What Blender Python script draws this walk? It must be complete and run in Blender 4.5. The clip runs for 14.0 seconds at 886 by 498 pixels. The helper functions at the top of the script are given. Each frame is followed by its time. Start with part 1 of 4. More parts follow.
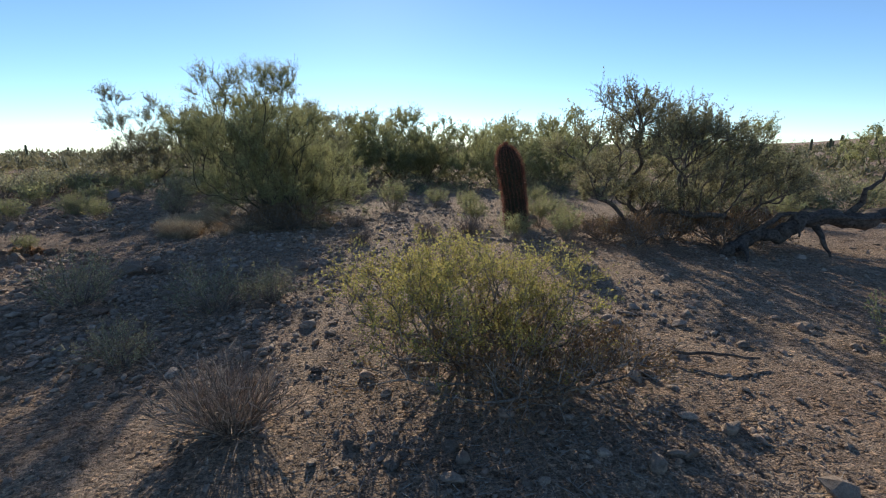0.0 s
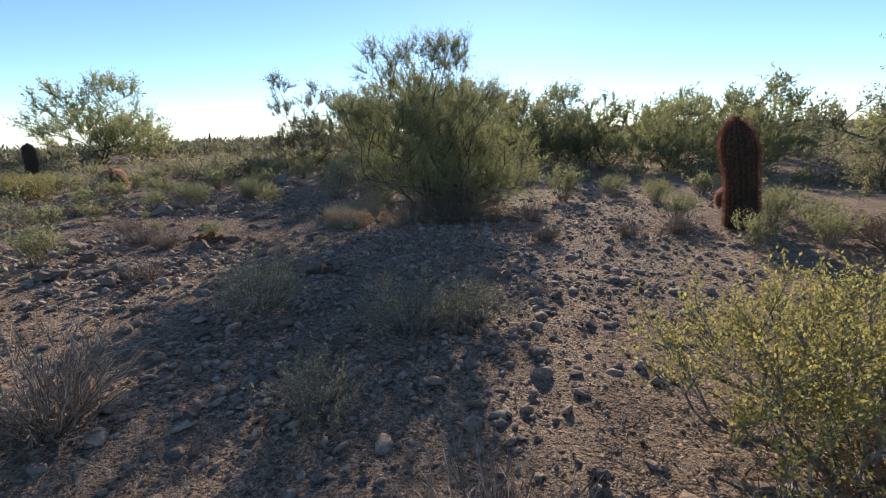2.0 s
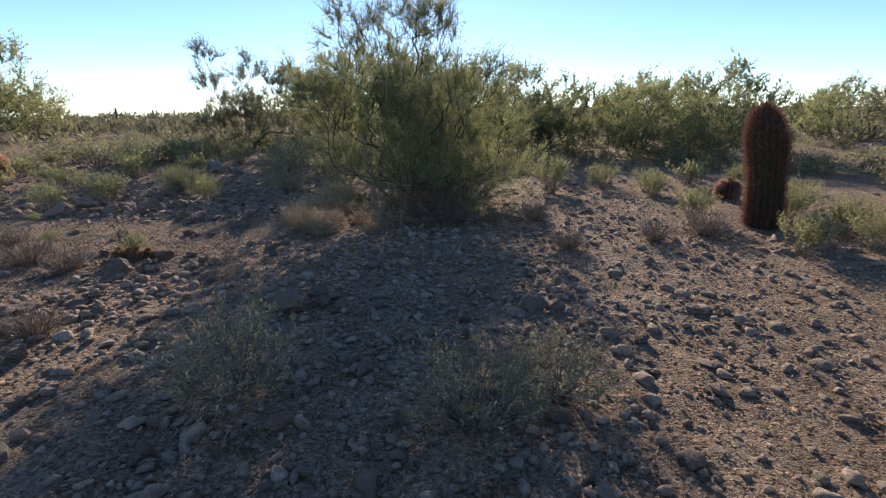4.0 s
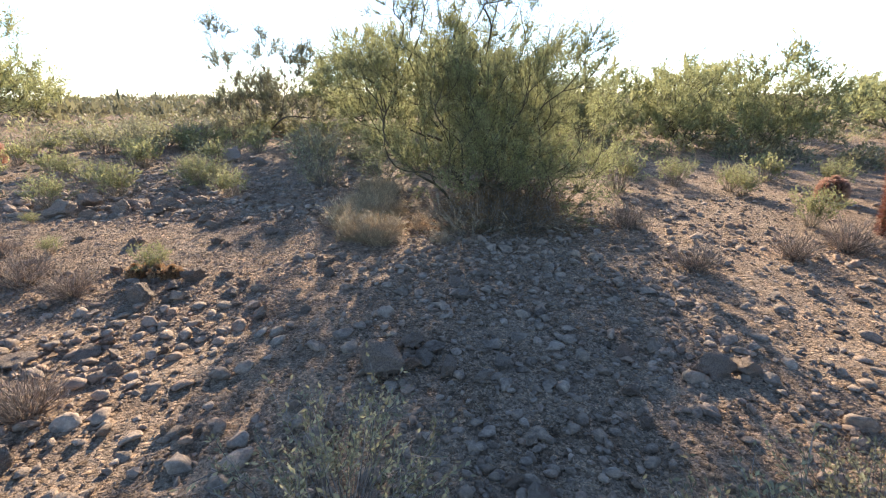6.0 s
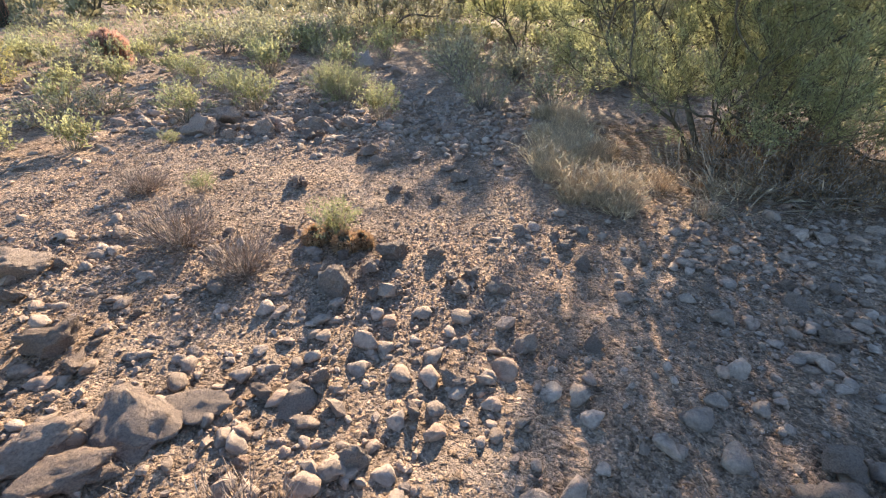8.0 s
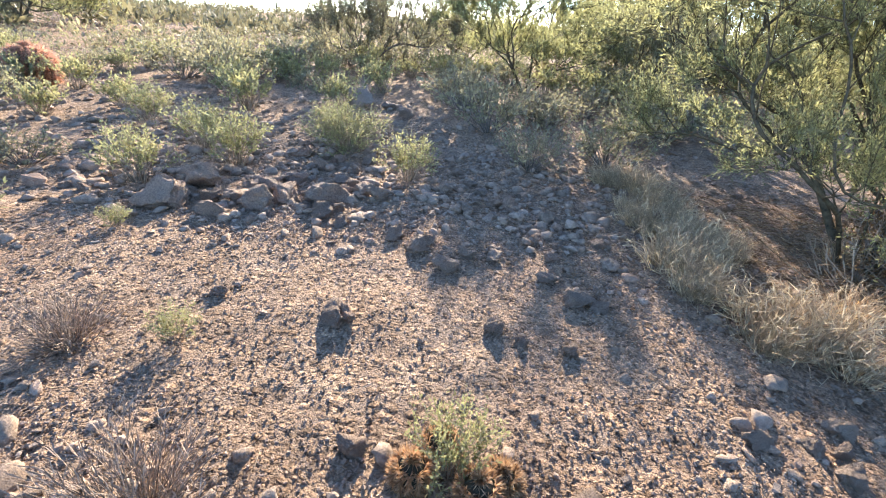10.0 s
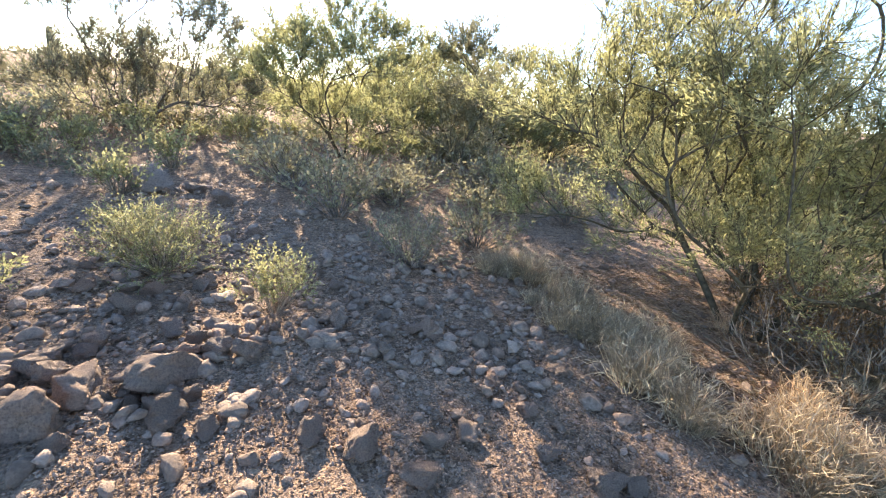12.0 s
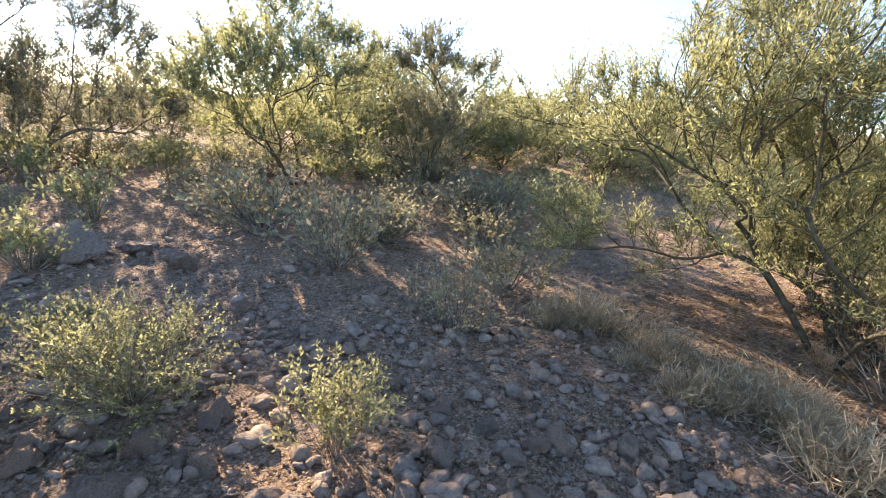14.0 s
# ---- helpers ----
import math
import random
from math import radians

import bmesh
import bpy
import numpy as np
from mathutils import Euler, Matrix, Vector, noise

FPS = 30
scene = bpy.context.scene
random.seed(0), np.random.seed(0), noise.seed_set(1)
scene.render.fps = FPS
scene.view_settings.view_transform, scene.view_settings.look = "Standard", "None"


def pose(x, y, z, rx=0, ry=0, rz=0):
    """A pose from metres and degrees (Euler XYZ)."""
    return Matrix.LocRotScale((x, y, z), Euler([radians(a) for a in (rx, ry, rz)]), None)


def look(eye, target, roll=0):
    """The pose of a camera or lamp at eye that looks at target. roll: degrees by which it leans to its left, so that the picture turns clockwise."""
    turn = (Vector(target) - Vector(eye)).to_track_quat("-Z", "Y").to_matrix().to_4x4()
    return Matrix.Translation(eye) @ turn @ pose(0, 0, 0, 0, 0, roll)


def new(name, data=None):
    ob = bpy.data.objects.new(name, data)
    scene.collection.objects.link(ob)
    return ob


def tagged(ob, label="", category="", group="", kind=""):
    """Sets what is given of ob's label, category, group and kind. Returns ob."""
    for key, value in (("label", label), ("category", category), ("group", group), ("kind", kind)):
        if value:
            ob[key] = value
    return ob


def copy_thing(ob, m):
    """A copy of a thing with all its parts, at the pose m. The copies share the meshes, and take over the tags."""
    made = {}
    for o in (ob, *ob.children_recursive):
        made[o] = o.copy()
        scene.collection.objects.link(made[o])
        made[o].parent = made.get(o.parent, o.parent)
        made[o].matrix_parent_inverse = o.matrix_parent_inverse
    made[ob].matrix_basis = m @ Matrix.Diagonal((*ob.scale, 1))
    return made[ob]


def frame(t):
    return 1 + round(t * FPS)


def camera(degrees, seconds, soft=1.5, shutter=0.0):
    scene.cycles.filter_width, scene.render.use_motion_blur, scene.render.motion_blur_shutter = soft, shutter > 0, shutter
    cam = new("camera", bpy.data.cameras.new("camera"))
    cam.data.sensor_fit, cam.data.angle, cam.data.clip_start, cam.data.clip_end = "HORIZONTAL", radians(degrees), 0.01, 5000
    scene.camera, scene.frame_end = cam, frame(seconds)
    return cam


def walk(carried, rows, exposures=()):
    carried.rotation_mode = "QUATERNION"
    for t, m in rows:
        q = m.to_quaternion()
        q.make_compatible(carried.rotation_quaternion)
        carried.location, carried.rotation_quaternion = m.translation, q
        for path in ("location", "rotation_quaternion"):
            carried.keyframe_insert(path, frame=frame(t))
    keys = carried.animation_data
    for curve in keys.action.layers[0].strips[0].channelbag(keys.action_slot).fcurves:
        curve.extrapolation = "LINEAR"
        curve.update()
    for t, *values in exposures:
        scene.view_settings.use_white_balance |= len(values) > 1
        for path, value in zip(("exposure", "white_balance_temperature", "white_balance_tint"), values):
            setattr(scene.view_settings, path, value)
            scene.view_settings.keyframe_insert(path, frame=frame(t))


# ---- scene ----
cam = camera(87.5, 14.0, soft=1.1)
METRES, EYE, TILT, LEAN, TURN = 11.5, 1.5, 0.0, 0.0, -8.4
ROWS = [
    (0.0, 0.0, 0.0, 0.0, 0.02, -12.82, -0.09),
    (0.5, -0.0103, 0.0378, -0.0039, 3.44, -12.01, 0.89),
    (1.0, -0.0319, 0.0604, -0.0003, 5.08, -13.68, 1.72),
    (1.5, -0.0724, 0.0776, -0.0016, 12.33, -15.18, 2.08),
    (2.0, -0.0953, 0.1016, -0.0045, 15.24, -14.73, 1.06),
    (2.5, -0.1222, 0.133, -0.0011, 12.61, -13.94, 0.18),
    (5.0, -0.2357, 0.2297, -0.0042, 6.51, -20.75, 0.11),
    (5.5, -0.2603, 0.2506, -0.0063, 10.24, -21.8, 0.34),
    (6.0, -0.278, 0.2865, -0.0042, 7.56, -18.92, -0.56),
    (6.5, -0.3132, 0.3085, -0.0085, 12.79, -19.7, -1.0),
    (7.0, -0.3568, 0.3301, -0.0098, 20.74, -25.32, -0.02),
    (9.5, -0.4946, 0.4688, -0.0183, 12.88, -30.93, -4.55),
    (10.0, -0.5321, 0.4908, -0.0172, 12.93, -26.59, -4.61),
    (10.5, -0.5515, 0.507, -0.0105, 4.81, -20.61, -6.74),
    (11.0, -0.5802, 0.5298, -0.0093, -0.31, -20.6, -7.74),
    (11.5, -0.6002, 0.5567, -0.0097, -5.52, -19.87, -7.42),
    (12.0, -0.6086, 0.5828, -0.0086, -13.35, -18.25, -7.12),
    (12.5, -0.6287, 0.6202, -0.0091, -16.68, -18.13, -5.97),
    (13.0, -0.6499, 0.6395, -0.0089, -15.8, -18.32, -4.84),
    (13.5, -0.6713, 0.6601, -0.004, -20.66, -16.85, -4.71),
    (14.0, -0.6676, 0.6876, -0.0072, -24.33, -16.61, -4.8),
]
walk(cam, [(t, pose(0, 0, EYE, TILT, LEAN, TURN) @ pose(METRES * x, METRES * y, METRES * z, 90 + pitch, roll, yaw)) for t, x, y, z, yaw, pitch, roll in ROWS],
     exposures=[(0.0, 0.13, 6500, 5), (1.0, 0.08, 6450, 6), (1.5, 0.18, 6450, 7), (2.0, 0.38, 6700, 8), (2.5, 0.33, 6500, 7), (5.0, 0.45, 6900, 10), (5.3, 0.60, 6900, 10), (5.5, 1.50, 7350, 11), (5.6, 1.50, 7300, 10), (6.0, 1.50, 7400, 10), (6.4, 0.60, 7200, 10), (6.6, 0.70, 7200, 10), (7.0, 1.80, 7600, 12), (9.5, 1.92, 7300, 11), (10.0, 2.12, 6900, 10), (10.5, 1.82, 7000, 11), (11.0, 1.72, 7100, 11), (11.5, 1.94, 7200, 12), (12.5, 2.18, 7900, 14), (13.0, 2.18, 7900, 14), (14.0, 1.94, 7900, 15)])

# ---- sky and sun: low winter sun straight ahead along +y ----
SUN_UP = 20.0
world = bpy.data.worlds.new("world")
scene.world = world
world.use_nodes = True
wn = world.node_tree.nodes
wl = world.node_tree.links
sky = wn.new("ShaderNodeTexSky")
sky.sky_type = "NISHITA"
sky.sun_disc = False
sky.sun_elevation = radians(SUN_UP)
sky.sun_rotation = 0.0
sky.altitude = 600
sky.air_density, sky.dust_density, sky.ozone_density = 0.75, 0.04, 4.0
wl.new(sky.outputs[0], wn["Background"].inputs[0])
wn["Background"].inputs[1].default_value = 0.15
sun_data = bpy.data.lights.new("sun", "SUN")
sun_data.energy, sun_data.angle, sun_data.color = 5.0, radians(0.55), (1.0, 0.88, 0.74)
sun = new("sun", sun_data)
sun.matrix_world = look((0, math.cos(radians(SUN_UP)) * 60, math.sin(radians(SUN_UP)) * 60), (0, 0, 0))


# ---- materials ----
def shader(name):
    m = bpy.data.materials.new(name)
    m.use_nodes = True
    nt = m.node_tree
    return m, nt, nt.nodes, nt.links, nt.nodes["Principled BSDF"]


def ramp(nt, stops, fac):
    r = nt.nodes.new("ShaderNodeValToRGB")
    el = r.color_ramp.elements
    while len(el) < len(stops):
        el.new(0.5)
    for e, (p, c) in zip(el, stops):
        e.position, e.color = p, (*c, 1)
    nt.links.new(fac, r.inputs[0])
    return r.outputs[0]


def noise_tex(nt, scale, detail=4, rough=0.6, coords="Object"):
    tc = nt.nodes.new("ShaderNodeTexCoord")
    n = nt.nodes.new("ShaderNodeTexNoise")
    n.inputs["Scale"].default_value, n.inputs["Detail"].default_value, n.inputs["Roughness"].default_value = scale, detail, rough
    nt.links.new(tc.outputs[coords], n.inputs["Vector"])
    return n


def mix(nt, a, b, fac, mode="MIX"):
    m = nt.nodes.new("ShaderNodeMix")
    m.data_type, m.blend_type = "RGBA", mode
    for sock, v in ((m.inputs[0], fac), (m.inputs[6], a), (m.inputs[7], b)):
        if isinstance(v, bpy.types.NodeSocket):
            nt.links.new(v, sock)
        elif isinstance(v, tuple):
            sock.default_value = (*v, 1)
        else:
            sock.default_value = v
    return m.outputs[2]


def bump(nt, height, strength, distance, normal=None):
    b = nt.nodes.new("ShaderNodeBump")
    b.inputs["Strength"].default_value, b.inputs["Distance"].default_value = strength, distance
    nt.links.new(height, b.inputs["Height"])
    if normal:
        nt.links.new(normal, b.inputs["Normal"])
    return b.outputs[0]


def calc(nt, kind, a, b=None):
    m = nt.nodes.new("ShaderNodeMath")
    m.operation = kind
    for sock, v in zip(m.inputs, (a, b)):
        if isinstance(v, bpy.types.NodeSocket):
            nt.links.new(v, sock)
        elif v is not None:
            sock.default_value = v
    return m.outputs[0]


def pebbles(nt, vector, scale, share):
    """Height and tone of pebbles that cover a share of the cells."""
    vor = nt.nodes.new("ShaderNodeTexVoronoi")
    vor.inputs["Scale"].default_value = scale
    nt.links.new(vector, vor.inputs["Vector"])
    sep = nt.nodes.new("ShaderNodeSeparateColor")
    nt.links.new(vor.outputs["Color"], sep.inputs[0])
    there = calc(nt, "GREATER_THAN", sep.outputs[1], 1 - share)
    dome = calc(nt, "MAXIMUM", calc(nt, "SUBTRACT", 0.62, vor.outputs["Distance"]), 0.0)
    return calc(nt, "MULTIPLY", dome, there), sep.outputs[0], there


def soil_material():
    m, nt, n, l, p = shader("desert_soil")
    broad, mid, fine = noise_tex(nt, 0.35, 3), noise_tex(nt, 3.0, 6), noise_tex(nt, 45, 6, 0.75)
    base = ramp(nt, [(0.3, (0.26, 0.188, 0.135)), (0.55, (0.365, 0.272, 0.20)), (0.75, (0.455, 0.35, 0.262))], mid.outputs[0])
    base = mix(nt, base, (0.33, 0.205, 0.14), ramp(nt, [(0.45, (0, 0, 0)), (0.7, (0.35, 0.35, 0.35))], broad.outputs[0]))
    base = mix(nt, base, ramp(nt, [(0.3, (0.5, 0.48, 0.47)), (0.5, (0.95, 0.95, 0.95)), (0.7, (1.4, 1.36, 1.3))], fine.outputs[0]), 0.8, "MULTIPLY")
    tc = n.new("ShaderNodeTexCoord")
    warp = noise_tex(nt, 14, 3)
    shift = n.new("ShaderNodeVectorMath")
    shift.operation = "MULTIPLY_ADD"
    l.new(warp.outputs["Color"], shift.inputs[0])
    shift.inputs[1].default_value = (0.05, 0.05, 0.05)
    l.new(tc.outputs["Object"], shift.inputs[2])
    b = bump(nt, fine.outputs[0], 1.0, 0.022)
    for scale, share, depth in ((110, 0.75, 0.016), (48, 0.5, 0.03), (24, 0.28, 0.05)):
        high, tone, there = pebbles(nt, shift.outputs[0], scale, share)
        grit = ramp(nt, [(0.0, (0.5, 0.46, 0.43)), (0.5, (0.95, 0.93, 0.9)), (1.0, (1.7, 1.6, 1.5))], tone)
        base = mix(nt, base, mix(nt, base, grit, 1.0, "MULTIPLY"), calc(nt, "MULTIPLY", there, 0.75))
        b = bump(nt, high, 0.9, depth, b)
    l.new(base, p.inputs["Base Color"])
    p.inputs["Roughness"].default_value = 0.95
    p.inputs["Specular IOR Level"].default_value = 0.2
    l.new(b, p.inputs["Normal"])
    return m


def stone_material(name, tones, per_object):
    m, nt, n, l, p = shader(name)
    if per_object:
        info = n.new("ShaderNodeObjectInfo")
        rnd = info.outputs["Random"]
    else:
        info = n.new("ShaderNodeNewGeometry")
        rnd = info.outputs["Random Per Island"]
    c = ramp(nt, [(i / (len(tones) - 1), t) for i, t in enumerate(tones)], rnd)
    a, f = noise_tex(nt, 16, 7, 0.7), noise_tex(nt, 80, 5, 0.75)
    c = mix(nt, c, ramp(nt, [(0.3, (0.45, 0.43, 0.42)), (0.5, (0.95, 0.95, 0.95)), (0.7, (1.45, 1.36, 1.26))], a.outputs[0]), 0.9, "MULTIPLY")
    c = mix(nt, c, ramp(nt, [(0.35, (0.75, 0.75, 0.75)), (0.65, (1.2, 1.2, 1.2))], f.outputs[0]), 0.7, "MULTIPLY")
    l.new(c, p.inputs["Base Color"])
    p.inputs["Roughness"].default_value = 0.85
    p.inputs["Specular IOR Level"].default_value = 0.3
    b = bump(nt, a.outputs[0], 0.8, 0.03)
    b = bump(nt, f.outputs[0], 0.8, 0.008, b)
    l.new(b, p.inputs["Normal"])
    return m


def bark_material(name, dark, light, scale=25, vary=0.0):
    m, nt, n, l, p = shader(name)
    a = noise_tex(nt, scale, 6, 0.7)
    rnd = n.new("ShaderNodeNewGeometry").outputs["Random Per Island"]
    c = ramp(nt, [(0.35, dark), (0.65, light)], a.outputs[0])
    if vary:
        c = mix(nt, c, ramp(nt, [(0, (0.3, 0.3, 0.3)), (0.6, (1.0, 1.0, 1.0)), (1, (1.9, 1.85, 1.75))], rnd), vary, "MULTIPLY")
    l.new(c, p.inputs["Base Color"])
    p.inputs["Roughness"].default_value = 0.9
    p.inputs["Specular IOR Level"].default_value = 0.15
    l.new(bump(nt, a.outputs[0], 0.6, 0.01), p.inputs["Normal"])
    return m


def leaf_material(name, tones, through_tone, share=0.45):
    """Leaves that let low sun shine through them."""
    m, nt, n, l, p = shader(name)
    rnd = n.new("ShaderNodeNewGeometry").outputs["Random Per Island"]
    clump = noise_tex(nt, 2.5, 3)
    c = ramp(nt, [(i / (len(tones) - 1), t) for i, t in enumerate(tones)], rnd)
    c = mix(nt, c, ramp(nt, [(0.35, (0.5, 0.48, 0.43)), (0.5, (0.95, 0.95, 0.9)), (0.65, (1.35, 1.33, 1.15))], clump.outputs[0]), 0.8, "MULTIPLY")
    info = n.new("ShaderNodeObjectInfo")
    c = mix(nt, c, ramp(nt, [(0, (0.8, 0.82, 0.8)), (0.5, (1.0, 1.0, 1.0)), (1, (1.2, 1.15, 1.05))], info.outputs["Random"]), 1.0, "MULTIPLY")
    spread = n.new("ShaderNodeTexWhiteNoise")
    spread.noise_dimensions = "1D"
    l.new(rnd, spread.inputs["W"])
    c = mix(nt, c, ramp(nt, [(0, (0.5, 0.5, 0.5)), (0.6, (1.0, 1.0, 1.0)), (1, (1.6, 1.55, 1.4))], spread.outputs["Value"]), 0.85, "MULTIPLY")
    l.new(c, p.inputs["Base Color"])
    p.inputs["Roughness"].default_value = 0.6
    p.inputs["Specular IOR Level"].default_value = 0.3
    tr = n.new("ShaderNodeBsdfTranslucent")
    l.new(mix(nt, c, through_tone, 0.5), tr.inputs[0])
    ms = n.new("ShaderNodeMixShader")
    ms.inputs[0].default_value = share
    l.new(p.outputs[0], ms.inputs[1])
    l.new(tr.outputs[0], ms.inputs[2])
    l.new(ms.outputs[0], n["Material Output"].inputs[0])
    return m


SOIL = soil_material()
STONE = stone_material("weathered_stone", [(0.23, 0.17, 0.13), (0.34, 0.25, 0.19), (0.28, 0.215, 0.17), (0.38, 0.29, 0.225), (0.36, 0.235, 0.17)], True)
GRAVEL = stone_material("gravel_stone", [(0.22, 0.163, 0.122), (0.36, 0.272, 0.205), (0.29, 0.222, 0.172), (0.44, 0.342, 0.268), (0.37, 0.25, 0.18)], False)
BARK = bark_material("dark_bark", (0.06, 0.05, 0.042), (0.20, 0.165, 0.135))
GREEN_BARK = bark_material("green_bark", (0.05, 0.043, 0.03), (0.14, 0.12, 0.08))
GREEN_TWIG = bark_material("green_twig", (0.11, 0.105, 0.055), (0.20, 0.19, 0.105), 40, 0.5)
GREY_TWIG = bark_material("grey_twig", (0.13, 0.11, 0.095), (0.33, 0.29, 0.25), 40, 0.7)
STRAW_TWIG = bark_material("pale_twig", (0.20, 0.16, 0.115), (0.42, 0.35, 0.26), 40, 0.7)
DRY_TWIG = bark_material("brown_dry_twig", (0.20, 0.15, 0.117), (0.42, 0.33, 0.258), 40, 0.8)
DEAD_WOOD = bark_material("dead_wood", (0.038, 0.03, 0.026), (0.15, 0.118, 0.097))
PALO = leaf_material("palo_verde_leaf", [(0.155, 0.17, 0.095), (0.205, 0.218, 0.12), (0.26, 0.265, 0.155)], (0.56, 0.56, 0.27), 0.58)
DUSTY = leaf_material("dusty_green_leaf", [(0.17, 0.17, 0.115), (0.225, 0.222, 0.155), (0.28, 0.272, 0.20)], (0.38, 0.36, 0.23), 0.45)
OLIVE = leaf_material("dark_olive_leaf", [(0.17, 0.168, 0.11), (0.215, 0.21, 0.138), (0.26, 0.25, 0.17)], (0.40, 0.37, 0.21), 0.48)
LIME = leaf_material("lime_leaf", [(0.23, 0.24, 0.115), (0.30, 0.30, 0.15), (0.37, 0.36, 0.20)], (0.48, 0.47, 0.25), 0.47)
SAGE_LEAF = leaf_material("sage_leaf", [(0.21, 0.20, 0.14), (0.27, 0.26, 0.185), (0.34, 0.32, 0.235)], (0.46, 0.43, 0.25), 0.4)
YELLOW = leaf_material("yellowing_leaf", [(0.25, 0.245, 0.09), (0.34, 0.31, 0.11), (0.28, 0.28, 0.10), (0.45, 0.32, 0.10)], (0.58, 0.50, 0.18), 0.5)
FAR_SCRUB = leaf_material("far_scrub_leaf", [(0.13, 0.125, 0.08), (0.18, 0.17, 0.11), (0.24, 0.22, 0.15)], (0.30, 0.28, 0.17), 0.32)
STRAW = leaf_material("dry_grass", [(0.40, 0.30, 0.20), (0.60, 0.48, 0.35), (0.75, 0.62, 0.47)], (0.64, 0.53, 0.40), 0.35)
RUST = leaf_material("dry_brown_leaf", [(0.16, 0.10, 0.06), (0.22, 0.14, 0.08), (0.27, 0.19, 0.11)], (0.28, 0.17, 0.08), 0.3)
RED_SPINE = leaf_material("red_spine", [(0.20, 0.06, 0.045), (0.28, 0.10, 0.07), (0.34, 0.17, 0.12)], (0.30, 0.13, 0.09), 0.25)
PALE_SPINE = leaf_material("pale_spine", [(0.42, 0.26, 0.15), (0.58, 0.41, 0.28)], (0.55, 0.33, 0.19), 0.4)
PINK_SPINE = leaf_material("pink_spine", [(0.48, 0.28, 0.23), (0.60, 0.40, 0.33)], (0.62, 0.36, 0.28), 0.45)
CACTUS = bark_material("cactus_skin", (0.035, 0.032, 0.022), (0.075, 0.068, 0.042), 14)
SAGUARO = bark_material("saguaro_skin", (0.07, 0.075, 0.045), (0.14, 0.14, 0.085), 10)


# ---- numeric helpers ----
def lattice(ix, iy, seed):
    h = (ix.astype(np.int64) * 374761393 + iy.astype(np.int64) * 668265263 + seed * 974711) & 0x7FFFFFFF
    h = ((h ^ (h >> 13)) * 1274126177) & 0x7FFFFFFF
    return ((h ^ (h >> 16)) & 0xFFFF) / 65535.0


def vnoise(x, y, seed=0):
    x, y = np.asarray(x, float), np.asarray(y, float)
    ix, iy = np.floor(x), np.floor(y)
    fx, fy = x - ix, y - iy
    fx, fy = fx * fx * (3 - 2 * fx), fy * fy * (3 - 2 * fy)
    a, b = lattice(ix, iy, seed), lattice(ix + 1, iy, seed)
    c, d = lattice(ix, iy + 1, seed), lattice(ix + 1, iy + 1, seed)
    return (a * (1 - fx) + b * fx) * (1 - fy) + (c * (1 - fx) + d * fx) * fy - 0.5


def step(a, b, v):
    t = np.clip((v - a) / (b - a), 0, 1)
    return t * t * (3 - 2 * t)


def ground_z(x, y):
    """Height of the stony flat, which swells to low ridges at the skyline."""
    x, y = np.asarray(x, float), np.asarray(y, float)
    r = np.hypot(x, y)
    az = np.degrees(np.arctan2(x, y))
    z = -0.11 + 0.07 * vnoise(x / 1.7, y / 1.7, 1) + 0.035 * vnoise(x / 0.6, y / 0.6, 2) + 0.02 * vnoise(x / 0.22, y / 0.22, 3) + 0.020 * vnoise(x / 0.10, y / 0.10, 4)
    rise = np.interp(az, [-180, -60, -33, -18, 5, 35, 50, 70, 180], [-1.2, -1.3, -0.75, -0.2, 0.3, 0.2, 0.1, -0.4, -1.2])
    z = z + (0.45 + rise) * step(22, 75, r) + 0.5 * vnoise(x / 14, y / 14, 5) * step(14, 40, r)
    z = z + 0.10 * step(10, 14, y) * step(-2, -5, x)
    z = z - (0.6 + 0.024 * np.maximum(0, r - 75) * step(20, -5, az)) * step(75, 110, r)
    z = z + 34 * step(38, 62, az) * step(500, 1100, r) * (0.6 + 0.8 * vnoise(x / 160, y / 160, 6))
    return z


def quads(name, verts, faces, smooth=False):
    me = bpy.data.meshes.new(name)
    verts, faces = np.asarray(verts, np.float32), np.asarray(faces, np.int32)
    k = faces.shape[1]
    me.vertices.add(len(verts))
    me.vertices.foreach_set("co", verts.ravel())
    me.loops.add(faces.size)
    me.loops.foreach_set("vertex_index", faces.ravel())
    me.polygons.add(len(faces))
    me.polygons.foreach_set("loop_start", np.arange(0, faces.size, k, dtype=np.int32))
    me.polygons.foreach_set("use_smooth", np.full(len(faces), smooth))
    me.update(calc_edges=True)
    return me


def unit(v):
    return v / np.maximum(np.linalg.norm(v, axis=-1, keepdims=True), 1e-9)


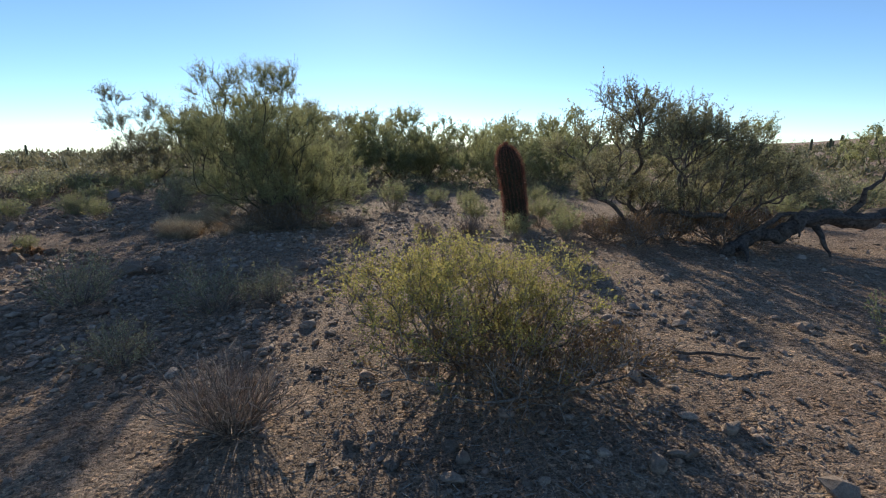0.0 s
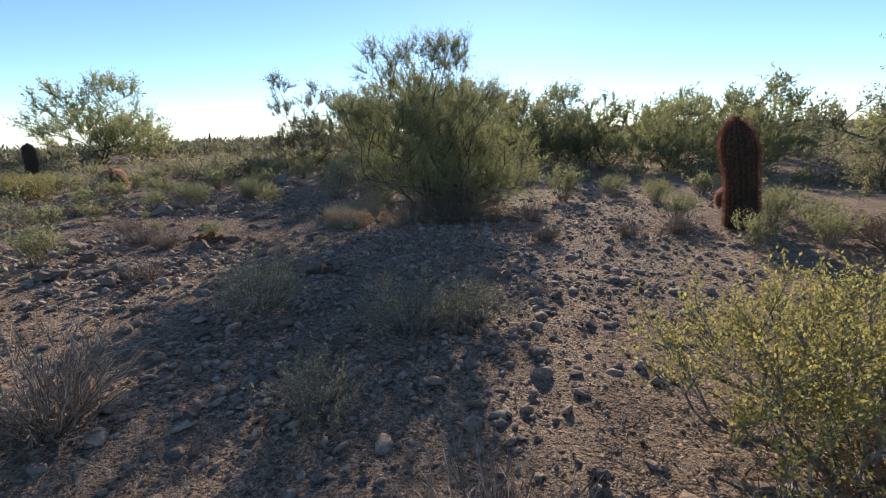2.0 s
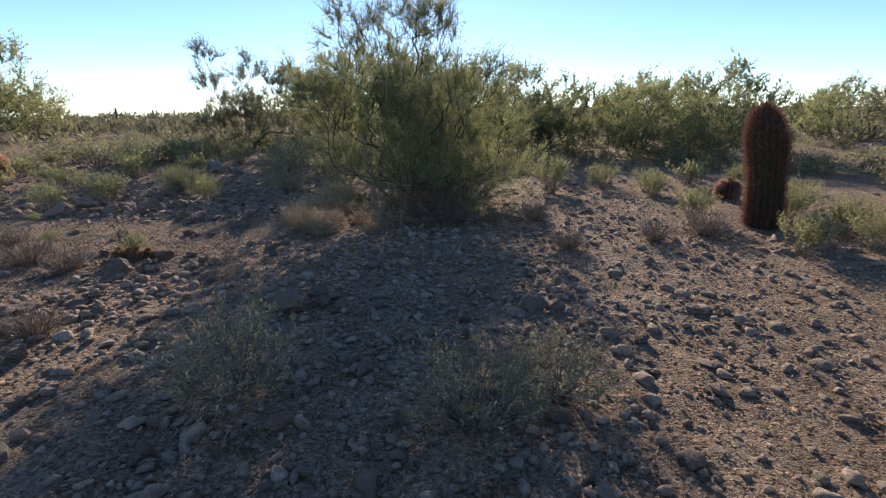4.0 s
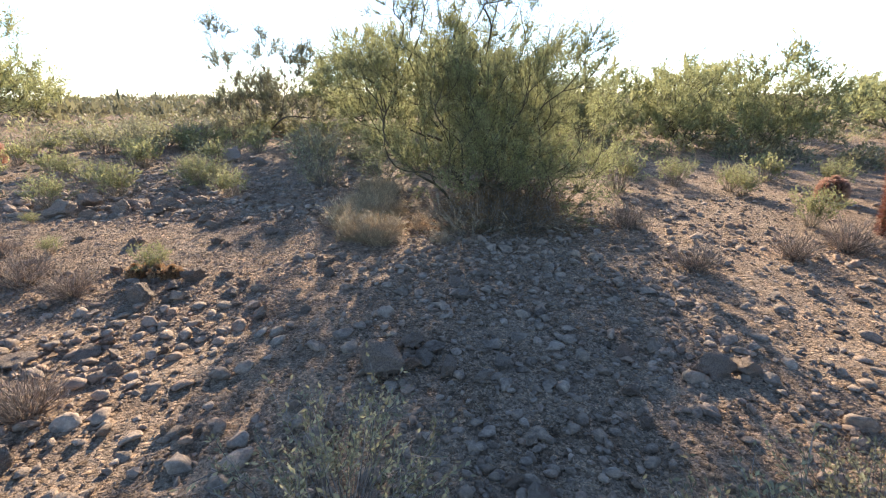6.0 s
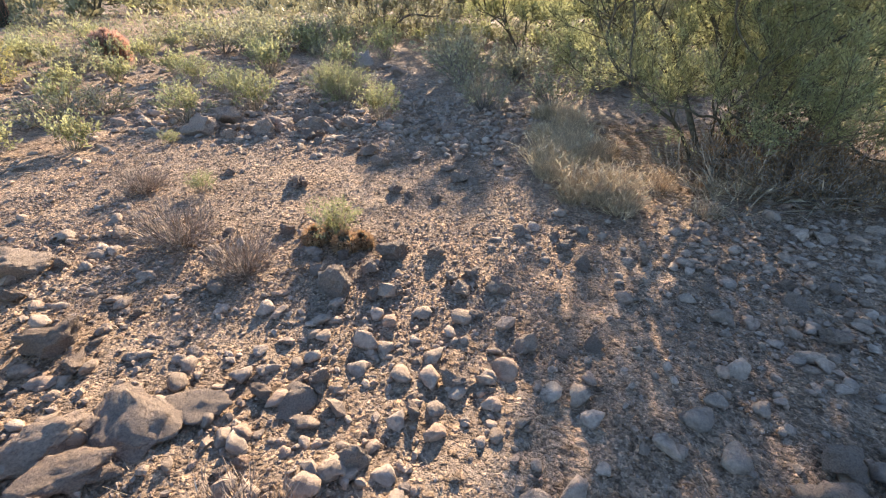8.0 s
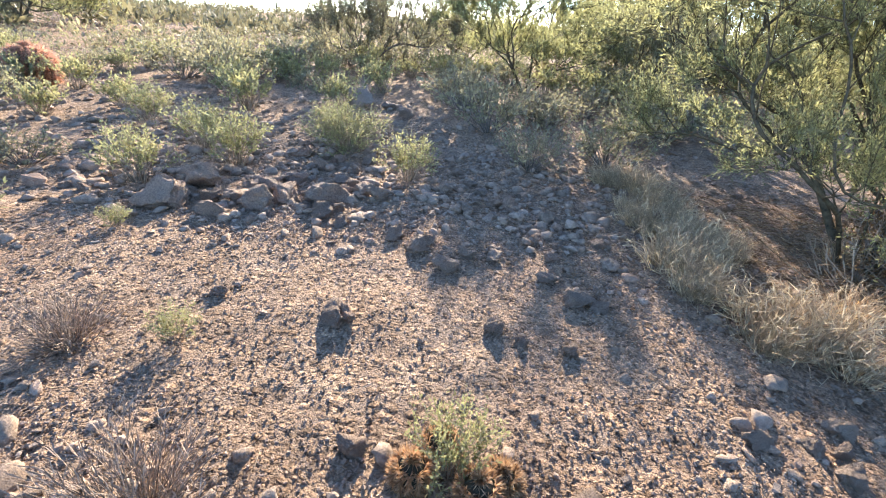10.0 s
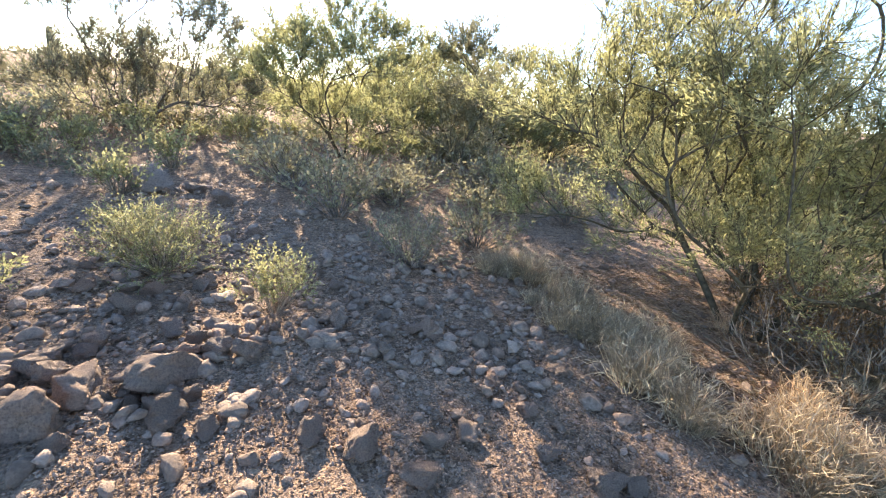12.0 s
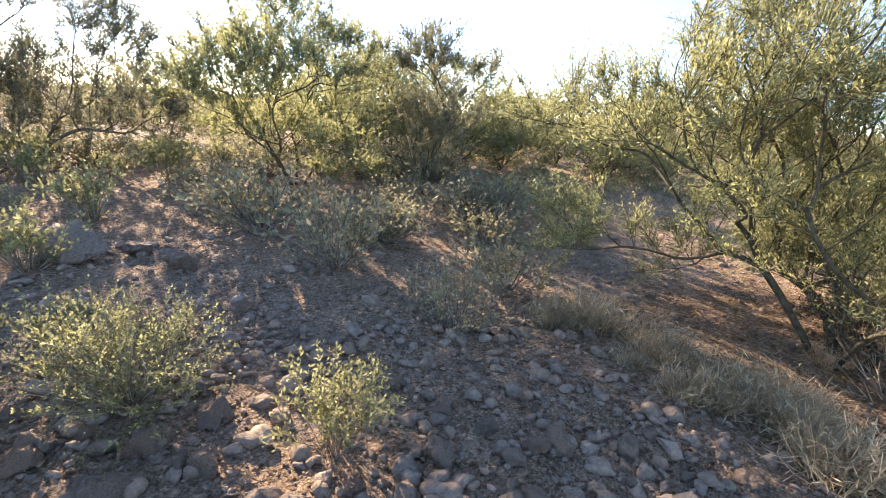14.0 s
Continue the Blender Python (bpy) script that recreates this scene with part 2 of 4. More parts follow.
def rods(p0, p1, r0, r1, n=3):
    """Tapered rods between pairs of points."""
    p0, p1 = np.asarray(p0, float), np.asarray(p1, float)
    r0, r1 = np.broadcast_to(r0, len(p0)), np.broadcast_to(r1, len(p0))
    d = unit(p1 - p0)
    ref = np.where(np.abs(d[:, 2:3]) > 0.9, np.array([[1.0, 0, 0]]), np.array([[0, 0, 1.0]]))
    u = unit(np.cross(d, ref))
    w = np.cross(d, u)
    a = np.arange(n) * 2 * np.pi / n
    ring = u[:, None, :] * np.cos(a)[None, :, None] + w[:, None, :] * np.sin(a)[None, :, None]
    v = np.concatenate([p0[:, None] + ring * r0[:, None, None], p1[:, None] + ring * r1[:, None, None]], 1).reshape(-1, 3)
    i = np.arange(n)
    f = np.stack([i, (i + 1) % n, (i + 1) % n + n, i + n], 1)
    f = (np.arange(len(p0))[:, None, None] * 2 * n + f[None]).reshape(-1, 4)
    return v, f


def blades(c, d, length, width, rng):
    """Small diamond leaves at c along d."""
    d = unit(d)
    s = unit(np.cross(d, rng.normal(size=d.shape)))
    length, width = np.asarray(length)[:, None], np.asarray(width)[:, None]
    v = np.stack([c, c + d * length * 0.5 + s * width, c + d * length, c + d * length * 0.5 - s * width], 1).reshape(-1, 3)
    return v, np.arange(len(c) * 4).reshape(-1, 4)


def join(pieces):
    vs, fs, o = [], [], 0
    for v, f in pieces:
        vs.append(v)
        fs.append(f + o)
        o += len(v)
    return np.concatenate(vs), np.concatenate(fs)


def thing(name, x, y, label, category, group="", rz=0.0, size=1.0, sink=0.0):
    e = new(name)
    e.empty_display_size = 0.2
    e.matrix_basis = pose(x, y, float(ground_z(x, y)) - sink, 0, 0, rz)
    e.scale = (size, size, size)
    return tagged(e, label, category, group)


def part(name, me, material, parent, label=""):
    if not me.materials:
        me.materials.append(material)
    ob = new(name, me)
    ob.parent = parent
    return tagged(ob, label)


# ---- ground: one sheet out to the horizon, finest along the walk ----
def build_ground():
    n = 350
    s = np.linspace(-1, 1, n)
    w = 8.5 * s + 1800 * np.sign(s) * np.abs(s) ** 9
    gx, gy = np.meshgrid(w - 3.0, w + 7.0)
    v = np.stack([gx, gy, ground_z(gx, gy)], -1).reshape(-1, 3)
    i = np.arange(n * n).reshape(n, n)
    f = np.stack([i[:-1, :-1], i[:-1, 1:], i[1:, 1:], i[1:, :-1]], -1).reshape(-1, 4)
    me = quads("ground", v, f, True)
    me.materials.append(SOIL)
    return tagged(new("ground", me), "stony tan desert soil with gravel", "ground", kind="structure")


build_ground()


# ---- woody plants ----
def grow(rng, targets, stems, pitch_step=0.18, wander=0.10):
    """Connects each target to the branch already standing nearest to it. Returns nodes, parents, load."""
    pos, par = [], []
    for s in stems:
        prev = -1
        for q in s:
            pos.append(np.array(q, float))
            par.append(prev)
            prev = len(pos) - 1
    tips = []
    order = np.argsort(np.linalg.norm(targets - pos[0], axis=1))
    arr = np.array(pos)
    for k in order:
        t = targets[k]
        d = np.linalg.norm(arr - t, axis=1) + 0.5 * np.maximum(0, arr[:, 2] - t[2] + 0.1)
        j = int(np.argmin(d))
        start = arr[j]
        gap = np.linalg.norm(t - start)
        m = max(1, int(round(gap / pitch_step)))
        out = unit(t - start)
        lift = np.array([0, 0, 1.0]) * gap * 0.12
        prev, made = j, []
        for i in range(1, m + 1):
            a = i / m
            q = start + (t - start) * a + lift * math.sin(a * math.pi) * 0.6 + rng.normal(size=3) * wander * pitch_step * (a < 1)
            made.append(q)
            par.append(prev)
            prev = len(par) - 1
        arr = np.concatenate([arr, np.array(made)])
        tips.append(prev)
    par = np.array(par)
    load = np.zeros(len(par))
    load[tips] = 1
    for i in range(len(par) - 1, -1, -1):
        if par[i] >= 0:
            load[par[i]] += load[i]
    return arr, par, load, np.array(tips)


def woody(seed, lobes, stems, count, twig_r=0.003, thick=0.0042, power=0.46, twigs=6, twig_len=0.3, up=0.5, leaves=5, leaf=(0.03, 0.006), droop=0.0, shell=0.45, sides=6, leafy=1.0, bare=0.0):
    """Meshes (limbs, twigs, leaves) of a woody plant whose crown fills the lobes (x, y, z, rx, ry, rz)."""
    rng = np.random.default_rng(seed)
    lb = np.array(lobes, float)
    vol = (lb[:, 3] * lb[:, 4] * lb[:, 5]) ** 0.8
    pick = rng.choice(len(lb), count, p=vol / vol.sum())
    dirs = unit(rng.normal(size=(count, 3)))
    rad = rng.uniform(shell, 1.0, count) ** 0.7
    rad *= 1 + 0.18 * np.sin(dirs[:, 0] * 5 + seed) * np.cos(dirs[:, 1] * 6) + rng.normal(size=count) * 0.07
    tg = lb[pick, :3] + dirs * rad[:, None] * lb[pick, 3:]
    tg = tg[tg[:, 2] > 0.03]
    pos, par, load, tips = grow(rng, tg, stems)
    kid = np.nonzero(par >= 0)[0]
    for _ in range(5):  # ease kinks out of the limbs
        kids_sum, kids_n = np.zeros_like(pos), np.zeros(len(pos))
        w = load[kid]
        np.add.at(kids_sum, par[kid], pos[kid] * w[:, None])
        np.add.at(kids_n, par[kid], w)
        inner = (par >= 0) & (kids_n > 0)
        mean = kids_sum[inner] / kids_n[inner][:, None]
        pos[inner] = 0.5 * pos[inner] + 0.25 * pos[par[inner]] + 0.25 * mean
    r = thick * np.maximum(load, 1) ** power
    limbs = rods(pos[par[kid]], pos[kid], np.minimum(r[par[kid]], r[kid] * 1.35), r[kid], sides)
    # twigs off tips and off thin branches
    thin = np.nonzero((load <= 3) & (par >= 0))[0]
    src = np.repeat(thin, twigs)
    start = pos[src] + rng.normal(size=(len(src), 3)) * 0.01
    out = unit(pos[src] - pos[par[src]])
    d = unit(out * 0.9 + rng.normal(size=out.shape) * 0.55 + np.array([0, 0, up - droop]))
    ln = twig_len * rng.uniform(0.45, 1.2, len(src))
    mid = start + d * ln[:, None] * 0.5 + rng.normal(size=d.shape) * 0.02
    d2 = unit(d + rng.normal(size=d.shape) * 0.35 + np.array([0, 0, 0.25 * up - droop]))
    end = mid + d2 * ln[:, None] * 0.5
    tw = join([rods(start, mid, twig_r, twig_r * 0.75), blades(mid - d2 * 0.004, end - mid, ln * 0.5, np.full(len(src), twig_r * 0.8), rng)])
    # leaves along twigs
    has = rng.random(len(src)) < leafy
    if bare:
        top = lb[:, 2].max()
        has &= ~((end[:, 2] > top) & (rng.random(len(src)) < bare))
    s2 = np.repeat(np.nonzero(has)[0], leaves)
    a = rng.uniform(0.1, 1.05, len(s2))[:, None]
    on = np.where(a < 0.5, start[s2] + (mid[s2] - start[s2]) * a * 2, mid[s2] + (end[s2] - mid[s2]) * (a * 2 - 1))
    on = on + rng.normal(size=on.shape) * 0.012
    ld = unit(d[s2] * 0.9 + rng.normal(size=on.shape) * 0.55 + np.array([0, 0, 0.15]))
    sz = rng.uniform(0.6, 1.35, len(s2))
    lv = blades(on, ld, leaf[0] * sz, leaf[1] * sz, rng)
    return quads("limbs", *limbs, True), quads("twigs", *tw), quads("leaves", *lv)


def tree(name, x, y, label, meshes, mats, group="", rz=0.0, size=1.0, category="tree"):
    e = thing(name, x, y, label, category, group, rz, size, 0.03)
    part("trunk", meshes[0], mats[0], e)
    part("branchwork", meshes[1], mats[1], e)
    part("crown", meshes[2], mats[2], e)
    return e


def stem(p, q, bend=(0, 0, 0), n=4):
    p, q, b = np.array(p, float), np.array(q, float), np.array(bend, float)
    return [tuple(p + (q - p) * a + b * math.sin(a * math.pi)) for a in np.linspace(0, 1, n)]


def plumes(seed, lobes, per, size):
    """Breaks each lobe of a crown into smaller plumes set about its skin, with gaps between."""
    r = np.random.default_rng(seed)
    out = []
    for x, y, z, a, b, c in lobes:
        for _ in range(per):
            d = unit(r.normal(size=3))
            q, k = r.uniform(0.45, 0.95), size * r.uniform(0.7, 1.35)
            out.append((x + d[0] * a * q, y + d[1] * b * q, max(z + d[2] * c * q, 0.2), a * k, b * k, c * k * 0.8))
    return out


# the large palo verde that the walk skirts
BIG = woody(11, plumes(3, [(-0.2, 0, 1.8, 1.25, 1.2, 1.0), (-1.15, 0.1, 1.55, 0.8, 0.9, 0.65), (1.15, -0.1, 1.35, 0.85, 0.9, 0.85), (0.1, 1.1, 1.3, 1.1, 0.8, 0.9), (0.0, -0.9, 1.2, 1.0, 0.7, 0.75), (-0.5, 0.1, 2.6, 0.75, 0.7, 0.6), (0.35, 0.2, 2.5, 0.7, 0.7, 0.6), (1.3, 0.6, 0.75, 0.8, 0.7, 0.45), (0.9, -0.6, 0.65, 0.8, 0.6, 0.5), (-0.1, 0.1, 1.2, 0.9, 0.9, 0.8)] + [(-0.7, -0.4, 0.95, 0.6, 0.6, 0.4), (0.1, -0.8, 0.6, 0.7, 0.5, 0.45), (0.3, 0.9, 0.6, 0.9, 0.6, 0.45), (1.2, 0.0, 0.45, 0.8, 0.8, 0.4), (-1.15, 1.5, 0.72, 0.6, 0.5, 0.35), (-0.95, 1.3, 1.75, 0.85, 0.8, 0.6), (-0.5, 0.9, 2.25, 0.75, 0.7, 0.6)], 6, 0.62),
            [stem((0, 0, -0.1), (-0.1, 0.1, 0.9), (0.05, 0, 0)), stem((0.08, 0.05, -0.1), (0.6, 0.2, 0.9), (-0.1, 0, 0.05)), stem((-0.08, 0, -0.1), (-0.7, -0.1, 0.85), (0.1, 0, 0)), stem((0, -0.06, -0.1), (0.1, -0.6, 0.7), (0, 0.1, 0)), stem((0.02, 0.08, -0.1), (-0.3, 0.7, 0.8), (0, -0.1, 0))],
            2500, thick=0.0018, power=0.455, twigs=9, twig_len=0.28, up=0.4, leaves=21, leaf=(0.027, 0.0037), shell=0.1, leafy=0.95, bare=0.3)
tree("palo_verde_tree", -2.2, 9.85, "large multi-stemmed palo verde with fine yellow-green foliage", BIG, (GREEN_BARK, GREEN_TWIG, PALO))

# background trees: three builds, repeated at their places
MID_A = woody(21, plumes(4, [(-0.2, 0.3, 0.8, 1.2, 1.0, 0.5), (1.0, -0.3, 0.9, 0.9, 0.8, 0.6), (-1.1, -0.2, 0.9, 0.9, 0.8, 0.6), (0, 0, 1.9, 1.5, 1.4, 0.8), (-1.1, 0.2, 1.4, 0.9, 0.9, 0.7), (1.2, 0.1, 1.5, 0.9, 0.9, 0.7), (0.2, 0, 2.5, 0.9, 0.9, 0.5)], 5, 0.72),
              [stem((0, 0, -0.1), (0.3, 0, 1.0), (-0.1, 0, 0)), stem((0.05, 0.05, -0.1), (-0.7, 0.1, 1.0), (0.1, 0, 0)), stem((0.05, -0.05, -0.1), (0.8, 0, 0.9), (-0.1, 0, 0))],
              780, thick=0.0020, twigs=8, twig_len=0.30, up=0.5, leaves=14, leaf=(0.05, 0.009), twig_r=0.0035, sides=5, shell=0.25, bare=0.15)
MID_B = woody(22, plumes(5, [(0, 0, 1.3, 1.4, 1.2, 0.9), (-1.0, 0.2, 0.9, 0.9, 0.9, 0.75), (1.1, 0.1, 0.9, 0.9, 0.9, 0.75), (0.5, 0, 1.9, 0.8, 0.9, 0.6), (-0.4, -0.2, 1.8, 0.7, 0.7, 0.5), (0, -0.5, 0.6, 1.3, 0.8, 0.5), (0, 0.5, 0.6, 1.3, 0.8, 0.5)], 5, 0.72),
              [stem((0, 0, -0.1), (0.3, 0, 0.7), (-0.1, 0, 0)), stem((0.05, 0.05, -0.1), (-0.7, 0.1, 0.7), (0.1, 0, 0)), stem((0.05, -0.05, -0.1), (0.8, 0, 0.6), (-0.1, 0, 0))],
              420, thick=0.0026, twigs=7, twig_len=0.36, up=0.7, leaves=11, leaf=(0.06, 0.0105), twig_r=0.0035, sides=5, shell=0.25)
TALL = woody(23, [(-0.9, 0, 2.75, 0.5, 0.5, 0.5), (-0.75, 0, 2.1, 0.5, 0.45, 0.35), (0.4, 0, 2.3, 0.6, 0.5, 0.5), (1.3, 0, 1.9, 0.8, 0.7, 0.7), (0.6, 0, 1.1, 1.4, 1.0, 0.8), (-0.2, 0.2, 1.0, 0.9, 0.8, 0.7), (1.7, 0, 0.9, 0.8, 0.8, 0.6), (-0.8, -0.2, 0.8, 0.7, 0.8, 0.5)],
             [stem((0, 0, -0.1), (-0.5, 0, 1.6), (0.1, 0, 0)), stem((0.05, 0.05, -0.1), (0.3, 0.1, 1.5), (0.1, 0, 0)), stem((0.1, -0.05, -0.1), (1.0, 0, 1.1), (-0.1, 0, 0))],
             700, thick=0.0022, twigs=9, twig_len=0.34, up=0.55, leaves=12, leaf=(0.05, 0.008), twig_r=0.0035, sides=5, shell=0.2)
FAR = woody(24, [(0, 0, 0.6, 1.3, 1.1, 0.5), (0, 0, 1.4, 1.4, 1.2, 0.8), (-1.0, 0.2, 1.0, 0.9, 0.9, 0.7), (1.1, 0.1, 1.0, 0.9, 0.9, 0.7), (0.5, 0, 1.9, 0.8, 0.9, 0.6)],
            [stem((0, 0, -0.1), (0.3, 0, 0.7), (-0.1, 0, 0)), stem((0.05, 0.05, -0.1), (-0.7, 0.1, 0.7), (0.1, 0, 0)), stem((0.05, -0.05, -0.1), (0.8, 0, 0.6), (-0.1, 0, 0))],
            190, thick=0.004, twigs=5, twig_len=0.42, up=0.7, leaves=8, leaf=(0.10, 0.017), twig_r=0.005, sides=4, shell=0.25)
GP = "desert trees behind the clearing"
tree("palo_verde_tree", -8.1, 18.5, "tall open mesquite with uneven dark clumps", TALL, (BARK, BARK, DUSTY), GP, 0, 1.08)
tree("palo_verde_tree", -4.2, 16.9, "airy palo verde with bare upper twigs", MID_A, (GREEN_BARK, GREEN_TWIG, PALO), GP, 20, 1.02)
SLIM = woody(25, plumes(6, [(0, 0, 0.9, 0.8, 0.8, 0.6), (-0.2, 0, 1.6, 0.85, 0.8, 0.7), (0.35, 0.1, 2.0, 0.6, 0.6, 0.55), (-0.15, 0, 2.45, 0.5, 0.5, 0.4)], 5, 0.75),
             [stem((0, 0, -0.1), (0.15, 0, 1.1), (-0.1, 0, 0)), stem((0.05, 0.05, -0.1), (-0.4, 0.1, 0.9), (0.1, 0, 0))],
             340, thick=0.0022, twigs=8, twig_len=0.32, up=0.6, leaves=15, leaf=(0.05, 0.0092), twig_r=0.0035, sides=5, shell=0.2)
tree("palo_verde_tree", -2.0, 16.3, "slender dark green palo verde beside a broader one", SLIM, (GREEN_BARK, GREEN_TWIG, DUSTY), GP)
first_mid = tree("palo_verde_tree", 0.8, 20.3, "rounded palo verde with bare upper twigs", MID_B, (GREEN_BARK, GREEN_TWIG, PALO), GP, 100, 1.25)
for x, y, rz, s in ((-1.6, 20.8, 40, 1.15), (4.6, 17.6, 10, 0.95), (10.5, 12.5, 20, 0.95), (2.2, 19.2, 270, 0.85), (7.0, 17.2, 330, 0.8)):
    c = copy_thing(first_mid, pose(x, y, float(ground_z(x, y)) - 0.03, 0, 0, rz))
    c.scale = (s, s, s)
first_far = tree("palo_verde_tree", 6.4, 24.0, "rounded palo verde standing far off", FAR, (GREEN_BARK, GREEN_TWIG, PALO), GP, 80, 1.0)
for x, y, rz, s in ((-20.6, 24.9, 60, 0.9), (12, 29, 190, 1.0), (21, 30, 250, 1.0), (2.0, 27, 330, 1.0), (27, 22, 90, 1.0), (-3.0, 22.0, 200, 1.0), (-5.8, 23.5, 20, 0.9), (9.5, 25, 300, 1.1), (-1.0, 25, 130, 1.1), (17, 26, 40, 0.9), (15.0, 21.5, 130, 1.05), (0.2, 22.5, 150, 1.2), (3.4, 20.6, 220, 1.05), (8.1, 19.0, 300, 1.2), (5.8, 20.4, 60, 1.1)):
    c = copy_thing(first_far, pose(x, y, float(ground_z(x, y)) - 0.03, 0, 0, rz))
    c.scale = (s, s, s)
tree("palo_verde_tree", -20.3, 22.4, "broad palo verde standing among low shrubs", MID_B, (GREEN_BARK, GREEN_TWIG, PALO), GP, 160, 1.75)

# the gnarled ironwood beside the fallen log
IRON = woody(31, plumes(7, [(0.1, 0, 1.75, 1.0, 0.9, 0.75), (-0.75, 0.1, 1.5, 0.65, 0.7, 0.6), (1.2, 0, 1.4, 0.9, 0.9, 0.75), (0.0, 0.3, 2.1, 0.8, 0.6, 0.5), (1.8, -0.2, 1.0, 0.7, 0.7, 0.7), (0.8, -0.4, 0.9, 0.8, 0.6, 0.5), (1.5, -0.1, 0.55, 0.8, 0.7, 0.4), (0.4, 0.5, 0.9, 0.8, 0.6, 0.6), (-0.6, 0.3, 0.9, 0.5, 0.5, 0.5)], 6, 0.6),
             [stem((0, 0, -0.1), (-0.35, 0, 1.1), (0.15, 0, 0.1), 6), stem((0.1, 0.05, -0.1), (0.5, 0.2, 1.2), (-0.12, 0.1, 0), 6), stem((0.12, 0, -0.1), (1.2, 0, 0.9), (-0.1, 0, 0.25), 6), stem((-0.05, -0.05, -0.1), (-0.75, -0.2, 0.35), (0, 0, 0.3), 5)],
             1150, thick=0.0036, twigs=8, twig_len=0.27, up=0.4, leaves=19, leaf=(0.034, 0.0066), shell=0.15, leafy=0.95, bare=0.6)
tree("ironwood_tree", 4.6, 7.4, "gnarled dark ironwood with grey-green leaves", IRON, (BARK, BARK, OLIVE))


# ---- shrubs ----
def shrub(name, x, y, meshes, mats, label, group="", rz=0.0, size=1.0):
    e = thing(name, x, y, label, "shrub", group, rz, size, 0.02)
    part("stem", meshes[0], mats[0], e)
    if meshes[1]:
        tagged(part("branchwork", meshes[1], mats[0], e), kind="stuff")
    if mats[1]:
        part("foliage", meshes[2], mats[1], e)
    return e


def spray(seed, rx, ry, h, count, stems=7, **kw):
    rng = np.random.default_rng(seed + 900)
    st = []
    for i in range(stems):
        a = i * 2.4 + rng.uniform(0, 0.6)
        k = rng.uniform(0.2, 0.55)
        st.append(stem((0.04 * math.cos(a), 0.04 * math.sin(a), -0.05), (rx * k * math.cos(a), ry * k * math.sin(a), h * rng.uniform(0.3, 0.5)), (0, 0, 0.02), 3))
    lobes = [(0, 0, h * 0.55, rx * 0.7, ry * 0.7, h * 0.42)]
    for i in range(5):
        a = i * 1.26 + rng.uniform(0, 0.7)
        lobes.append((rx * 0.55 * math.cos(a), ry * 0.55 * math.sin(a), h * rng.uniform(0.4, 0.62), rx * 0.42, ry * 0.42, h * 0.33))
    return woody(seed, lobes, st, count, **kw)


def upright(seed, n, h, spread, stem_r=0.0018, twigs=5, leaves=14, per_twig=5, leaf=(0.022, 0.0045), low=0.4, foot=0.05):
    """Meshes of a shrub of many thin stems that rise and fan out from one foot."""
    r = np.random.default_rng(seed)
    a = r.uniform(0, 2 * np.pi, n)
    tilt = spread * np.sqrt(r.random(n))
    d = np.stack([np.sin(tilt) * np.cos(a), np.sin(tilt) * np.sin(a), np.cos(tilt)], -1)
    ln = (h * r.uniform(0.55, 1.1, n))[:, None]
    up = np.array([0, 0, 1.0])
    p = [np.stack([foot * np.cos(a) * r.random(n), foot * np.sin(a) * r.random(n), np.full(n, -0.03)], -1)]
    dirs = []
    for share in (0.35, 0.35, 0.3):
        d = unit(d + r.normal(size=d.shape) * 0.14 + up * 0.07)
        dirs.append(d)
        p.append(p[-1] + d * ln * share)
    stems = join([rods(p[0], p[1], stem_r * 1.5, stem_r), rods(p[1], p[2], stem_r, stem_r * 0.8), rods(p[2], p[3], stem_r * 0.8, stem_r * 0.4)])
    i = np.repeat(np.arange(n), twigs)
    t = r.uniform(low, 1.0, len(i))[:, None]
    on = np.where(t < 0.5, p[1][i] + (p[2][i] - p[1][i]) * t * 2, p[2][i] + (p[3][i] - p[2][i]) * (t * 2 - 1))
    td = unit(dirs[1][i] + r.normal(size=on.shape) * 0.5 + up * 0.2)
    tl = ln[i, 0] * r.uniform(0.15, 0.32, len(i))
    tw = blades(on, td, tl, np.full(len(i), stem_r * 0.9), r)
    j = np.repeat(np.arange(n), leaves)
    t = r.uniform(low, 1.08, len(j))[:, None]
    c1 = np.where(t < 0.5, p[1][j] + (p[2][j] - p[1][j]) * t * 2, p[2][j] + (p[3][j] - p[2][j]) * (t * 2 - 1))
    k = np.repeat(np.arange(len(i)), per_twig)
    c2 = on[k] + td[k] * (tl[k] * r.uniform(0.2, 1.1, len(k)))[:, None]
    c, ld = np.concatenate([c1, c2]), np.concatenate([dirs[2][j], td[k]])
    ld = unit(ld * 0.8 + r.normal(size=ld.shape) * 0.55)
    sz = r.uniform(0.6, 1.3, len(c))
    return quads("stems", *stems), quads("twigs", *tw), quads("leaves", *blades(c, ld, leaf[0] * sz, leaf[1] * sz, r))


FAIRY = spray(41, 1.1, 0.85, 0.98, 480, 13, thick=0.0026, twig_r=0.0018, twigs=6, twig_len=0.2, up=0.3, leaves=19, leaf=(0.018, 0.0047), sides=4, shell=0.25)
shrub("yellowing_shrub", 0.68, 3.15, FAIRY, (GREY_TWIG, YELLOW), "waist-high shrub with small yellow-green leaves")
UNDER = spray(42, 1.15, 0.75, 0.48, 230, 16, thick=0.0028, twig_r=0.003, twigs=6, twig_len=0.2, up=0.2, leaves=5, leaf=(0.028, 0.007), sides=4, shell=0.2)
shrub("dead_undergrowth", 0.95, 2.75, UNDER, (GREY_TWIG, RUST), "tangle of dead grey twigs under a yellowing shrub")
under0 = bpy.data.objects["dead_undergrowth"]
